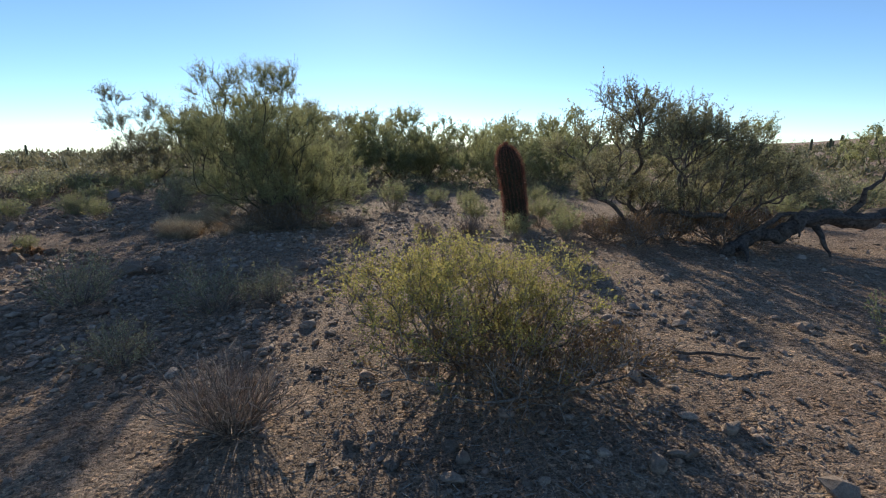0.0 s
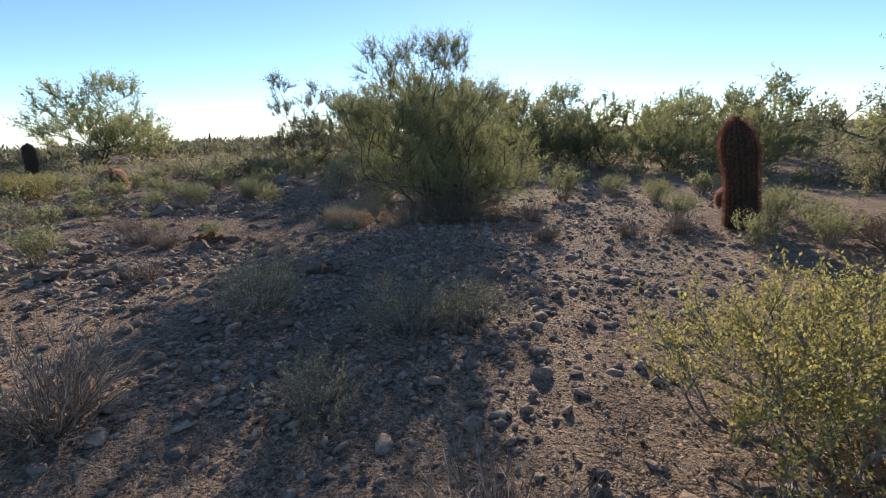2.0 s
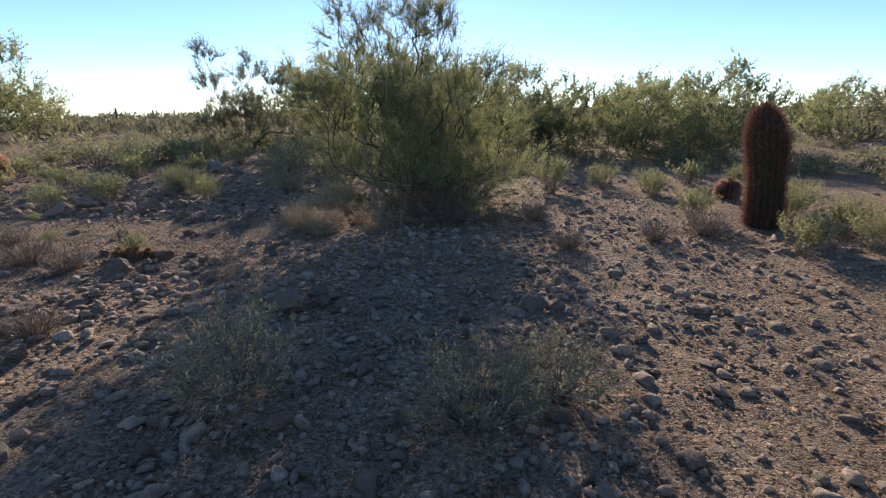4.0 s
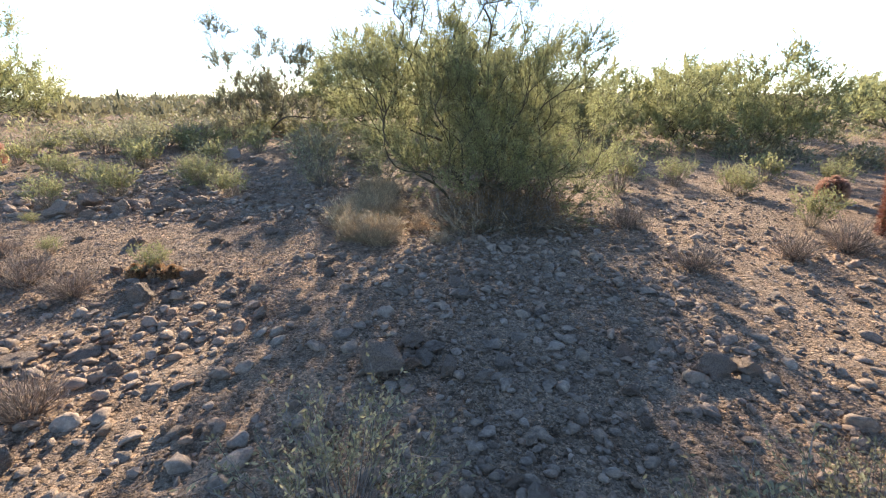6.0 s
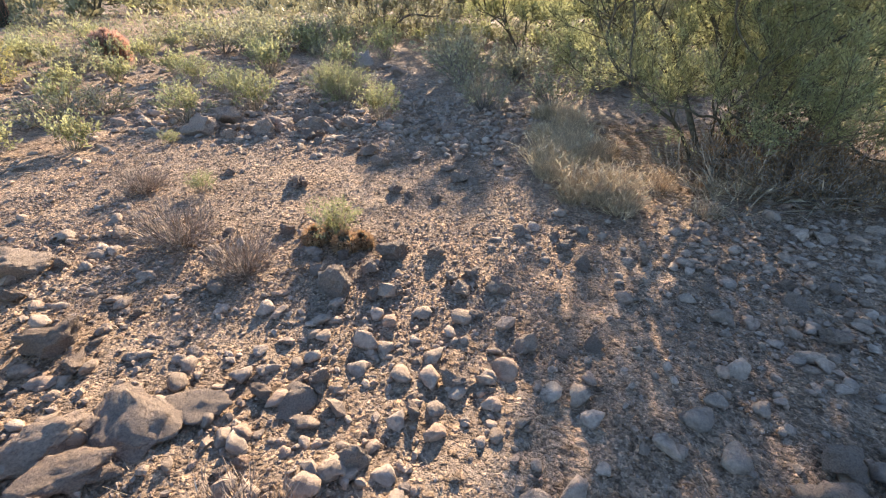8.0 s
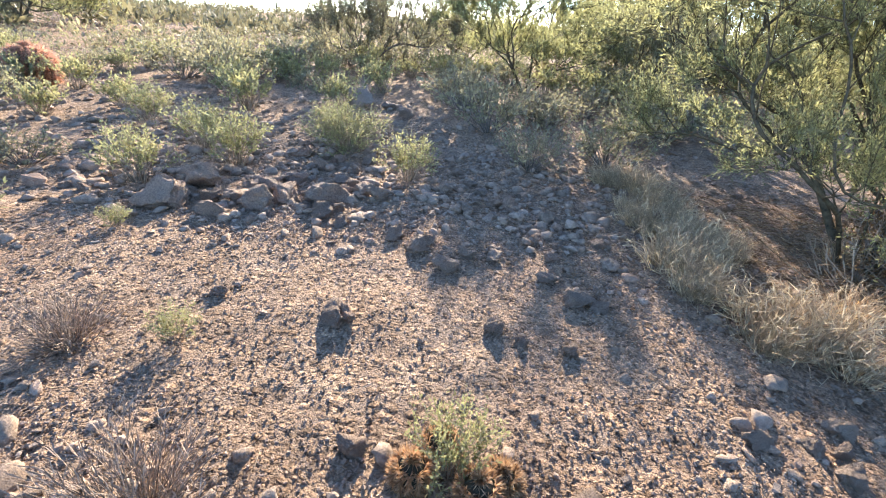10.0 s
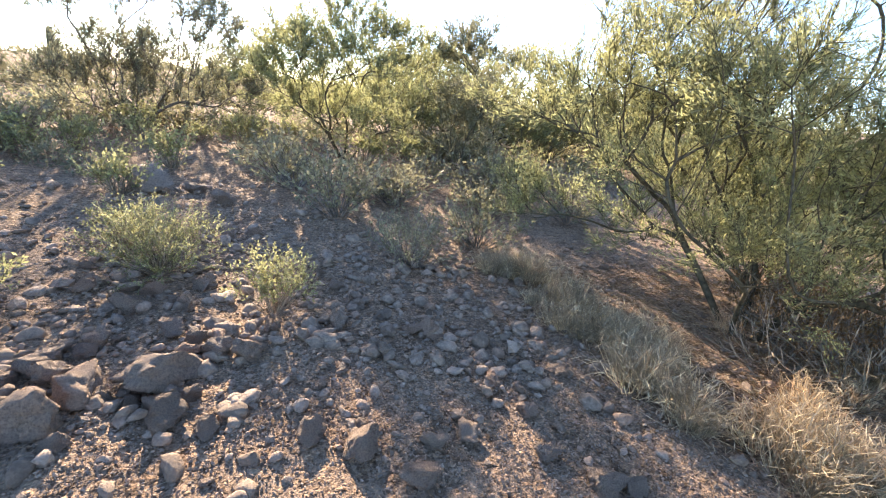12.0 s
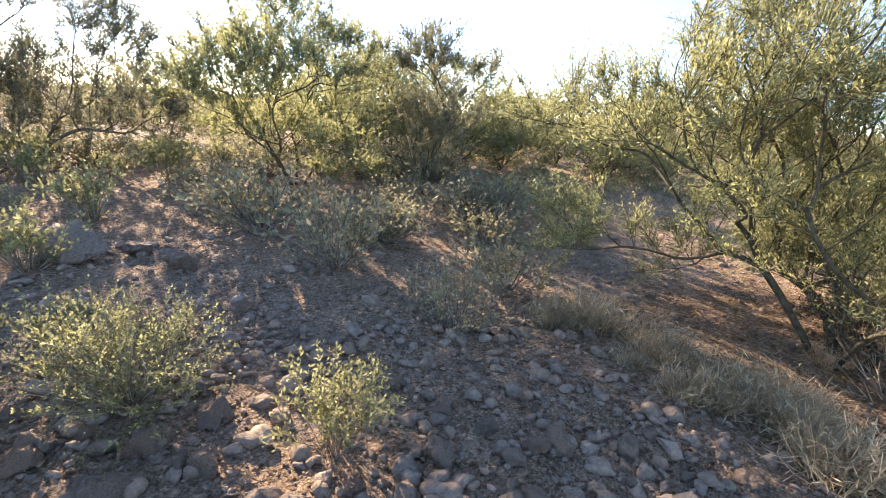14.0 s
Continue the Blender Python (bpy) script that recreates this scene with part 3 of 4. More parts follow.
for x, y, rz, s in ((-1.6, 8.9, 200, 0.6), (-1.7, 9.8, 20, 0.8), (-1.9, 9.0, 150, 0.7), (4.2, 6.9, 60, 0.7), (5.6, 6.6, 150, 0.8), (5.0, 7.2, 20, 0.8), (6.4, 7.0, 240, 0.8), (3.9, 7.4, 310, 0.6)):
    c = copy_thing(under0, pose(x, y, float(ground_z(x, y)) - 0.02, 0, 0, rz))
    c.scale = (s, s, s * 1.4)
    tagged(c, "tangle of dead grey twigs at a tree's foot")
copy_thing(bpy.data.objects["yellowing_shrub"], pose(-11.7, 10.5, float(ground_z(-11.7, 10.5)), 0, 0, 70)).scale = (0.75, 0.75, 0.75)
DRY = upright(43, 150, 0.50, 1.15, stem_r=0.0034, twigs=9, leaves=1, per_twig=1, leaf=(0.014, 0.003), low=0.0)
dry0 = shrub("dry_shrub", -0.87, 2.55, DRY, (DRY_TWIG, None), "leafless grey dome of fine dry twigs", "dry shrubs")
SAGE = upright(44, 95, 0.56, 1.08, stem_r=0.0024, leaves=12, per_twig=4, leaf=(0.026, 0.0055), low=0.42)
sage0 = shrub("sage_shrub", -3.0, 4.95, SAGE, (GREY_TWIG, SAGE_LEAF), "grey-green leafy shrub on stony ground", "grey-green shrubs")
BRIT = upright(45, 62, 0.50, 0.66, stem_r=0.0022, leaves=15, per_twig=5, leaf=(0.030, 0.006), low=0.42)
brit0 = shrub("brittlebush", -5.78, 10.65, BRIT, (STRAW_TWIG, LIME), "small upright shrub with pale green leaves", "pale green shrubs", 0, 0.85)
WIDE = upright(46, 190, 0.52, 1.15, stem_r=0.0021, leaves=24, per_twig=8, leaf=(0.018, 0.0042), low=0.5)
shrub("brittlebush", -6.55, 11.4, WIDE, (STRAW_TWIG, LIME), "wide sprawling shrub with pale green tips", "pale green shrubs", 30, 1.0)
SAGE_FAR = upright(44, 46, 0.56, 1.0, stem_r=0.004, twigs=4, leaves=11, per_twig=4, leaf=(0.042, 0.011), low=0.25)
BRIT_FAR = upright(45, 36, 0.50, 0.75, stem_r=0.004, twigs=4, leaves=12, per_twig=4, leaf=(0.042, 0.0105), low=0.3)
sage_far = shrub("sage_shrub", -5.0, 12.8, SAGE_FAR, (GREY_TWIG, SAGE_LEAF), "grey-green leafy shrub on the rocky rise", "grey-green shrubs", 60, 1.3)
brit_far = shrub("brittlebush", -8.3, 12.8, BRIT_FAR, (STRAW_TWIG, LIME), "pale green shrub on the rocky rise", "pale green shrubs", 20, 1.2)


def plant(model, places, size=1.0, tall=1.0):
    for x, y, rz, s in places:
        c = copy_thing(model, pose(x, y, float(ground_z(x, y)) - 0.02, 0, 0, rz))
        c.scale = (s * size, s * size, s * size * tall)


plant(brit0, ((-7.42, 10.6, 80, 1.15), (-7.95, 11.0, 140, 1.1), (-7.95, 10.0, 200, 1.1), (-6.5, 6.1, 60, 1.2), (-8.9, 11.6, 75, 1.0), (0.45, 11.5, 110, 1.7), (1.6, 11.9, 200, 1.2), (2.3, 11.4, 20, 1.1), (4.2, 11.6, 300, 1.2), (3.3, 9.0, 150, 1.3), (3.8, 9.6, 190, 1.2), (2.2, 10.9, 60, 1.0), (4.05, 2.75, 10, 1.1), (2.35, 7.5, 40, 1.1), (3.3, 7.6, 220, 1.1), (3.6, 8.4, 300, 1.2), (2.0, 9.2, 15, 1.1), (-6.47, 8.09, 0, 0.4)), 0.85)
plant(brit0, ((-7.5, 9.11, 90, 0.35), (8.5, 8.5, 45, 1.3), (9.5, 9.6, 90, 1.4), (7.5, 9.4, 200, 1.1), (11, 11, 250, 1.6), (6.8, 10.6, 310, 1.3), (12.6, 10.2, 160, 1.5)), 0.85)
plant(brit_far, ((-9.6, 12.2, 300, 1.1), (-9.0, 13.8, 10, 1.3), (-7.2, 13.4, 290, 1.2), (-11.3, 10.1, 260, 1.5), (-12.0, 9.4, 160, 1.2), (-10.9, 13.0, 130, 1.2), (-12.4, 13.9, 30, 1.2), (-6.9, 15.0, 240, 1.5), (-6.0, 17.3, 170, 1.7), (-8.3, 16.1, 50, 1.4), (3.6, 12.4, 80, 1.3), (-5.2, 18.4, 100, 1.5), (-9.5, 14.8, 10, 1.2), (-8.6, 15.4, 200, 1.1), (-11.5, 15.5, 80, 1.3), (-10.5, 11.0, 310, 1.0), (-12.8, 12.4, 150, 1.2), (-7.6, 17.2, 260, 1.3)), 0.85)
plant(brit_far, ((-10.8, 17.5, 20, 1.4), (-13.6, 14.8, 110, 1.3), (-11.6, 8.4, 230, 1.0), (-13.5, 9.6, 40, 1.2)), 0.85)
plant(brit_far, ((-8.22, 8.73, 120, 0.89), (-8.64, 8.28, 202, 0.94), (-8.73, 13.31, 148, 1.04), (-6.89, 12.05, 30, 0.87), (-10.22, 11.60, 88, 1.04), (-11.97, 10.39, 134, 0.87), (-11.64, 11.00, 13, 1.04), (-9.54, 9.96, 260, 1.00), (-13.59, 13.20, 119, 1.04), (-12.44, 12.69, 22, 0.96), (-11.41, 12.74, 236, 1.14)), 0.9)
plant(sage_far, ((-9.29, 8.37, 133, 1.09), (-9.17, 9.38, 99, 0.90), (-10.59, 9.24, 148, 1.04), (-9.09, 10.13, 190, 0.88), (-11.91, 14.46, 310, 0.95), (-12.23, 17.01, 198, 1.00), (-10.15, 17.47, 91, 0.92), (-15.03, 12.77, 143, 0.88), (-11.32, 12.00, 280, 1.10), (-14.23, 13.43, 3, 1.12)), 1.0, 0.75)
plant(sage0, ((-1.6, 4.65, 90, 0.95), (-1.1, 4.9, 200, 0.75), (-1.95, 3.55, 30, 0.65), (-4.56, 11.45, 140, 1.05)))
plant(sage_far, ((-3.3, 14.9, 250, 1.4), (-2.25, 13.9, 310, 1.5), (-1.6, 13.0, 20, 1.2), (-5.5, 14.7, 100, 1.3), (-3.6, 12.0, 160, 1.2), (-4.2, 13.4, 280, 1.3), (-7.2, 19.2, 40, 2.0), (-2.9, 13.2, 190, 1.2), (-10.3, 14.6, 70, 1.5), (-9.7, 16.0, 200, 1.6), (-13.0, 11.4, 120, 1.3), (-0.7, 14.4, 80, 1.5)), 1.0, 0.8)
for x, y, rz, s in ((-3.28, 3.19, 120, 1.1), (-5.56, 7.1, 60, 0.55), (-6.1, 7.3, 210, 0.65), (-0.4, 9.0, 310, 0.7), (0.9, 8.0, 250, 0.6), (1.7, 8.3, 90, 0.75), (-4.73, 5.68, 20, 0.55), (-0.26, 7.7, 50, 0.6), (-6.9, 8.0, 290, 0.5)):
    c = copy_thing(dry0, pose(x, y, float(ground_z(x, y)) - 0.02, 0, 0, rz))
    c.scale = (s, s, s)

DEADWOOD = upright(47, 34, 0.62, 1.35, stem_r=0.005, twigs=6, leaves=1, per_twig=1, leaf=(0.02, 0.004), low=0.0, foot=0.25)
for x, y, rz, s in ((-2.25, 8.95, 0, 1.0), (-1.75, 9.15, 140, 1.1), (-2.55, 9.35, 220, 0.8)):
    shrub("dead_brush", x, y, DEADWOOD, (STRAW_TWIG, None), "bleached dead branches piled at a palo verde's foot", "dead brush", rz, s)

# low scrub that fills the ground round the trees' feet
pick = random.Random(83)
for k in range(44):
    x, y = pick.uniform(-12.0, -0.5), pick.uniform(13.6, 20.5)
    c = copy_thing(sage_far if k % 3 else brit_far, pose(x, y, float(ground_z(x, y)) - 0.02, 0, 0, pick.uniform(0, 360)))
    s = pick.uniform(1.0, 1.7)
    c.scale = (s, s, s * 0.85)


# ---- cacti ----
def cactus(name, x, y, radius, height, ribs, spine_mat, label, group="", spine=0.05, lean=0.0, seed=1, density=16, narrow=0.0, wide=0.0014):
    rng = np.random.default_rng(seed)
    n_a, n_h = ribs * 6, 34
    hh = np.linspace(0, 1, n_h)
    prof = np.where(hh < 0.72, 1 - narrow * (1 - hh / 0.72), np.sqrt(np.clip(1 - ((hh - 0.72) / 0.28) ** 2, 0, 1))) * (1 + 0.04 * np.sin(hh * 9 + seed))
    if height < radius * 2.6:
        prof = np.sqrt(np.clip(1 - (np.abs(hh - 0.42) / 0.58) ** 2.3, 0.0, 1))
    a = np.linspace(0, 2 * np.pi, n_a, endpoint=False)
    rib = 1 + 0.075 * np.cos(a * ribs)
    R = radius * prof[:, None] * rib[None]
    v = np.stack([R * np.cos(a) + lean * hh[:, None] ** 1.5 * height, R * np.sin(a), np.repeat(hh[:, None] * height, n_a, 1)], -1).reshape(-1, 3)
    i = np.arange(n_h * n_a).reshape(n_h, n_a)
    j = np.roll(i, -1, 1)
    f = np.stack([i[:-1], j[:-1], j[1:], i[1:]], -1).reshape(-1, 4)
    e = thing(name, x, y, label, "cactus", group, 0, 1, 0.02)
    part("body", quads("cactus_body", v, f, True), CACTUS, e)
    rows = max(6, int(height / 0.035))
    h = np.repeat(np.linspace(0.03, 0.995, rows), ribs)
    ang = np.tile(np.arange(ribs) * 2 * np.pi / ribs, rows)
    h, ang = np.repeat(h, density), np.repeat(ang, density)
    rr = radius * 1.07 * np.interp(h, hh, prof)
    c = np.stack([rr * np.cos(ang) + lean * h ** 1.5 * height, rr * np.sin(ang), h * height], -1)
    out = np.stack([np.cos(ang), np.sin(ang), np.where(h > 0.75, (h - 0.75) * 5, 0.1)], -1)
    d = unit(unit(out) + rng.normal(size=c.shape) * 0.6)
    ln = spine * rng.uniform(0.5, 1.3, len(c))
    cover = part("spine_cover", quads("cactus_spines", *blades(c, d, ln, np.full(len(c), wide), rng)), spine_mat, e, "dense curved reddish spines")
    tagged(cover, kind="stuff")
    return e


cactus("barrel_cactus", 2.78, 8.8, 0.215, 1.64, 20, RED_SPINE, "tall barrel cactus covered in dark red spines", spine=0.07, narrow=0.1, density=22, lean=-0.17)
cactus("barrel_cactus", 3.37, 10.6, 0.16, 0.36, 16, PINK_SPINE, "small round barrel cactus with reddish spines", seed=2, spine=0.06, density=60, wide=0.003)
cactus("barrel_cactus", -11.6, 13.1, 0.27, 0.52, 18, PINK_SPINE, "round barrel cactus glowing with pinkish red spines", seed=3, spine=0.09, density=50, wide=0.003)
cactus("barrel_cactus", -19.3, 17.8, 0.2, 1.15, 18, RED_SPINE, "dark upright barrel cactus", seed=4, spine=0.06)
for k, (x, y, r, h) in enumerate(((-5.31, 7.55, 0.055, 0.12), (-5.08, 7.50, 0.06, 0.12), (-5.0, 7.57, 0.05, 0.10), (-5.22, 7.66, 0.055, 0.12))):
    cactus("hedgehog_cactus", x, y, r, h, 12, PALE_SPINE, "small hedgehog cactus with tawny orange spines", "hedgehog cactus cluster", 0.034, 0, 10 + k, 60, wide=0.0022)
c = copy_thing(brit0, pose(-5.18, 7.58, float(ground_z(-5.18, 7.58)), 0, 0, 70))
c.scale = (0.5, 0.5, 0.55)


def saguaro(x, y, h, arms, seed):
    e = thing("saguaro", x, y, "distant saguaro standing above low shrubs", "cactus", "distant saguaros")
    n = 12
    a = np.arange(n * 2) * np.pi / n
    def column(px, py, z0, z1, r):
        hs = np.array([0, 0.3, 0.7, 0.9, 0.97, 1.0])
        pr = np.array([0.85, 1, 1, 0.9, 0.6, 0.05])
        R = r * pr[:, None] * (1 + 0.08 * np.cos(a * n))[None]
        v = np.stack([px + R * np.cos(a), py + R * np.sin(a), np.repeat((z0 + (z1 - z0) * hs)[:, None], len(a), 1)], -1).reshape(-1, 3)
        i = np.arange(v.shape[0]).reshape(len(hs), -1)
        j = np.roll(i, -1, 1)
        return v, np.stack([i[:-1], j[:-1], j[1:], i[1:]], -1).reshape(-1, 4)
    part("column", quads("column", *column(0, 0, -0.1, h, 0.2 if h > 2 else 0.11), True), SAGUARO, e)
    for s, z in arms:
        v1 = column(s * 0.5, 0, z, z + h * 0.3, 0.13)
        v2 = rods([(0, 0, z - 0.15)], [(s * 0.5, 0, z + 0.05)], 0.12, 0.13, 8)
        part("arm", quads("arm", *join([v1, v2]), True), SAGUARO, e)
    return e


saguaro(-17.2, 46, 2.5, (), 1)
for k, (az, d, h, arms) in enumerate(((48.4, 80, 2.2, ((1, 1.0),)), (50.8, 70, 2.9, ()), (47.6, 95, 2.5, ((-1, 1.2), (1, 1.4))), (46.2, 110, 2.6, ()), (-30, 80, 1.3, ()), (-33, 74, 1.5, ()), (-24.0, 78, 1.3, ()))):
    saguaro(d * math.sin(radians(az)), d * math.cos(radians(az)), h, arms, k)


# ---- fallen log and dead branches ----
def tube(pts, radii, n=10, rough=0.12, seed=0):
    """One closed bent limb through pts."""
    r = np.random.default_rng(seed)
    pts, radii = np.asarray(pts, float), np.asarray(radii, float)
    d = unit(np.gradient(pts, axis=0))
    u = unit(np.cross(d[0], np.array([0.2, 0.1, 1.0])))
    rings, a = [], np.arange(n) * 2 * np.pi / n
    lump = 1 + rough * np.sin(a * 2 + seed) + rough * 0.6 * np.sin(a * 3 + 1)
    for p, t, q in zip(pts, d, radii):
        u = unit(u - t * (u @ t))
        w = np.cross(t, u)
        k = (q * lump * (1 + r.normal(size=n) * rough * 0.5))[:, None]
        rings.append(p + (u * np.cos(a)[:, None] + w * np.sin(a)[:, None]) * k)
    rings = [np.repeat(pts[:1], n, 0)] + rings + [np.repeat(pts[-1:], n, 0)]
    v = np.concatenate(rings)
    i = np.arange(len(v)).reshape(-1, n)
    j = np.roll(i, -1, 1)
    return v, np.stack([i[:-1], j[:-1], j[1:], i[1:]], -1).reshape(-1, 4)


def dead_branch(name, pts, r0, r1, label, side=()):
    pts = np.array(pts, float)
    n = len(pts)
    dense = []
    for i in range(n - 1):
        for a in np.linspace(0, 1, 5, endpoint=False):
            dense.append(pts[i] + (pts[i + 1] - pts[i]) * a)
    dense = np.array(dense + [pts[-1]])
    rng = np.random.default_rng(int(abs(pts[0, 0]) * 100))
    dense += rng.normal(size=dense.shape) * r0 * 0.25
    r = np.linspace(r0, r1, len(dense)) * rng.uniform(0.85, 1.15, len(dense))
    e = thing(name, pts[0, 0], pts[0, 1], label, "log" if r0 > 0.05 else "branch")
    base = np.array([pts[0, 0], pts[0, 1], float(ground_z(pts[0, 0], pts[0, 1]))])
    part("stem", quads("log_stem", *tube(dense - base, r, 12, 0.14, 3), True), DEAD_WOOD, e)
    for s in side:
        s = np.array(s, float)
        k = np.linspace(r0 * 0.6, r0 * 0.14, len(s) * 3 - 2)
        q = np.interp(np.arange(len(k)) / 3, np.arange(len(s)), s[:, 0]), np.interp(np.arange(len(k)) / 3, np.arange(len(s)), s[:, 1]), np.interp(np.arange(len(k)) / 3, np.arange(len(s)), s[:, 2])
        q = np.stack(q, -1) + rng.normal(size=(len(k), 3)) * r0 * 0.12
        part("limb", quads("log_limb", *tube(q - base, k, 8, 0.12, 5), True), DEAD_WOOD, e)
    return e


dead_branch("fallen_log", [(5.0, 5.85, 0.0), (5.25, 5.95, 0.05), (5.55, 6.0, 0.16), (5.9, 5.9, 0.22), (6.2, 5.95, 0.38), (6.7, 6.05, 0.42), (7.2, 5.9, 0.36), (7.8, 6.1, 0.40), (8.6, 6.3, 0.30)], 0.085, 0.135, "dark twisted fallen log propped off the ground",
            [[(5.45, 6.0, 0.14), (5.6, 5.9, 0.32), (5.78, 5.85, 0.50), (5.95, 5.8, 0.52), (6.02, 5.75, 0.36), (6.0, 5.7, 0.2)], [(7.0, 6.0, 0.4), (7.25, 5.95, 0.62), (7.2, 5.9, 0.85), (7.42, 5.85, 1.0), (7.38, 5.8, 1.2)], [(6.2, 5.9, 0.36), (6.5, 5.65, 0.5), (6.9, 5.6, 0.46), (7.5, 5.5, 0.5)], [(5.25, 5.95, 0.05), (5.2, 5.7, 0.05), (5.05, 5.5, -0.08)], [(6.5, 6.0, 0.4), (6.45, 5.7, 0.1), (6.5, 5.6, -0.1)], [(7.6, 6.0, 0.36), (7.9, 5.7, 0.6), (8.3, 5.6, 0.72)]])
dead_branch("fallen_branch", [(2.2, 3.0, -0.06), (2.5, 2.85, -0.02), (2.8, 2.8, -0.06)], 0.016, 0.008, "thin dead branch lying on bare soil")


# ---- dry grass ----
def grass_mesh(seed, count, r, h):
    rng = np.random.default_rng(seed)
    a, q = rng.uniform(0, 2 * np.pi, count), r * np.sqrt(rng.random(count))
    c = np.stack([q * np.cos(a), q * np.sin(a), np.full(count, -0.02)], -1)
    lean = np.stack([np.cos(a) * q / r * 0.6, np.sin(a) * q / r * 0.6, np.ones(count)], -1) + rng.normal(size=(count, 3)) * 0.32
    lean[:, 2] = np.abs(lean[:, 2])
    ln = h * rng.uniform(0.5, 1.15, count)
    d = unit(lean)
    m = c + d * ln[:, None] * 0.55
    d2 = unit(d + rng.normal(size=d.shape) * 0.5)
    t = m + d2 * ln[:, None] * 0.35
    d3 = unit(d2 + rng.normal(size=d.shape) * 0.7 - np.array([0, 0, 0.4]))
    return quads("grass", *join([rods(c, m, 0.0023, 0.0020), rods(m, t, 0.0020, 0.0015), blades(t, d3, ln * 0.3, np.full(count, 0.0024), rng)]))


GRASS = [grass_mesh(61 + k, 140, 0.12, 0.28) for k in range(3)]
rng = np.random.default_rng(71)


def grass_clump(x, y, k, rz, s, label="tuft of dry straw-coloured grass"):
    e = thing("grass_tuft", x, y, label, "grass", "dry grass tufts", rz, s)
    part("tuft", GRASS[k], STRAW, e)


for k in range(54):
    u = rng.random()
    x, y = -3.75 + 0.14 * math.sin(u * 17) + 0.5 * rng.random() ** 1.6, 8.35 + 3.0 * u
    grass_clump(x, y, k % 3, rng.uniform(0, 360), rng.uniform(0.55, 1.1))
for k in range(9):
    grass_clump(-2.6 + rng.normal() * 0.9, 8.9 + rng.normal() * 0.3, k % 3, rng.uniform(0, 360), rng.uniform(0.6, 1.0))


# ---- rocks ----
def rock_mesh(seed, subdiv, cuts, flat=0.58):
    r = np.random.default_rng(seed)
    if subdiv:
        bm = bmesh.new()
        bmesh.ops.create_icosphere(bm, subdivisions=subdiv, radius=1.0)
        co = np.array([v.co for v in bm.verts])
        faces = np.array([[v.index for v in f.verts] for f in bm.faces])
        bm.free()
    else:
        co = np.array([(1, 0, 0), (-1, 0, 0), (0, 1, 0), (0, -1, 0), (0, 0, 1), (0, 0, -1)], float) + r.normal(size=(6, 3)) * 0.25
        faces = np.array([(0, 2, 4), (2, 1, 4), (1, 3, 4), (3, 0, 4), (2, 0, 5), (1, 2, 5), (3, 1, 5), (0, 3, 5)])
    co *= 1 + 0.10 * np.sin(co @ r.normal(size=(3, 1)) * 3 + seed)
    for _ in range(cuts):
        n = unit(r.normal(size=3))
        over = np.maximum(0, co @ n - r.uniform(0.42, 0.8))
        co -= over[:, None] * n * 0.95
    if subdiv > 2:
        co *= np.array([1 + 0.30 * noise.fractal(Vector(p) * 2.2 + Vector((seed, 0, 0)), 0.8, 2.1, 5) for p in co])[:, None]
    else:
        co += r.normal(size=co.shape) * 0.05
    co *= np.array([1, r.uniform(0.65, 0.95), r.uniform(flat - 0.15, flat + 0.15)])
    return co, faces


ROCKS = []
for k in range(10):
    v, f = rock_mesh(100 + k, 4, 11, 0.64)
    me = quads("rock", v, f, True)
    me.materials.append(STONE)
    ROCKS.append(me)


def rock(x, y, s, k, rz, label="weathered brown desert stone half sunk in soil", tilt=0.0, flat=1.0):
    ob = new("rock", ROCKS[k % 10])
    ob.matrix_basis = pose(x, y, float(ground_z(x, y)) + s * 0.36 * flat, tilt, tilt * 0.5, rz)
    ob.scale = (s, s, s * flat)
    return tagged(ob, label, "rock", "desert stones")


SHADE_PILE = [(-2.99, 6.06, 0.15), (-2.84, 6.32, 0.09), (-2.75, 6.17, 0.08), (-2.81, 6.09, 0.07), (-2.67, 6.27, 0.06), (-2.59, 6.05, 0.07), (-2.28, 6.17, 0.07), (-2.4, 5.95, 0.06), (-3.77, 5.57, 0.05), (-3.86, 5.53, 0.04), (-3.95, 5.54, 0.04), (-1.0, 6.1, 0.12), (-0.83, 6.05, 0.09), (0.27, 5.97, 0.07), (0.05, 2.11, 0.06), (-0.16, 2.28, 0.05), (0.35, 2.21, 0.05), (-1.84, 4.51, 0.06), (-3.22, 4.43, 0.06)]
CACTUS_ROCKS = [(-4.99, 7.08, 0.14), (-4.76, 7.46, 0.10), (-4.85, 7.27, 0.07), (-4.76, 7.02, 0.06), (-4.09, 7.19, 0.07), (-4.36, 7.26, 0.06), (-4.25, 7.28, 0.05), (-3.7, 7.76, 0.06), (-3.62, 7.54, 0.06), (-4.5, 7.48, 0.06), (-5.82, 8.36, 0.08), (-5.54, 7.64, 0.06), (-3.97, 7.87, 0.06), (-3.77, 7.87, 0.05), (-4.64, 7.09, 0.05), (-6.7, 6.8, 0.14), (-6.0, 6.34, 0.11), (-5.74, 5.62, 0.15), (-4.99, 5.49, 0.12), (-5.01, 5.68, 0.10), (-4.54, 6.05, 0.07), (-4.55, 5.33, 0.08)]
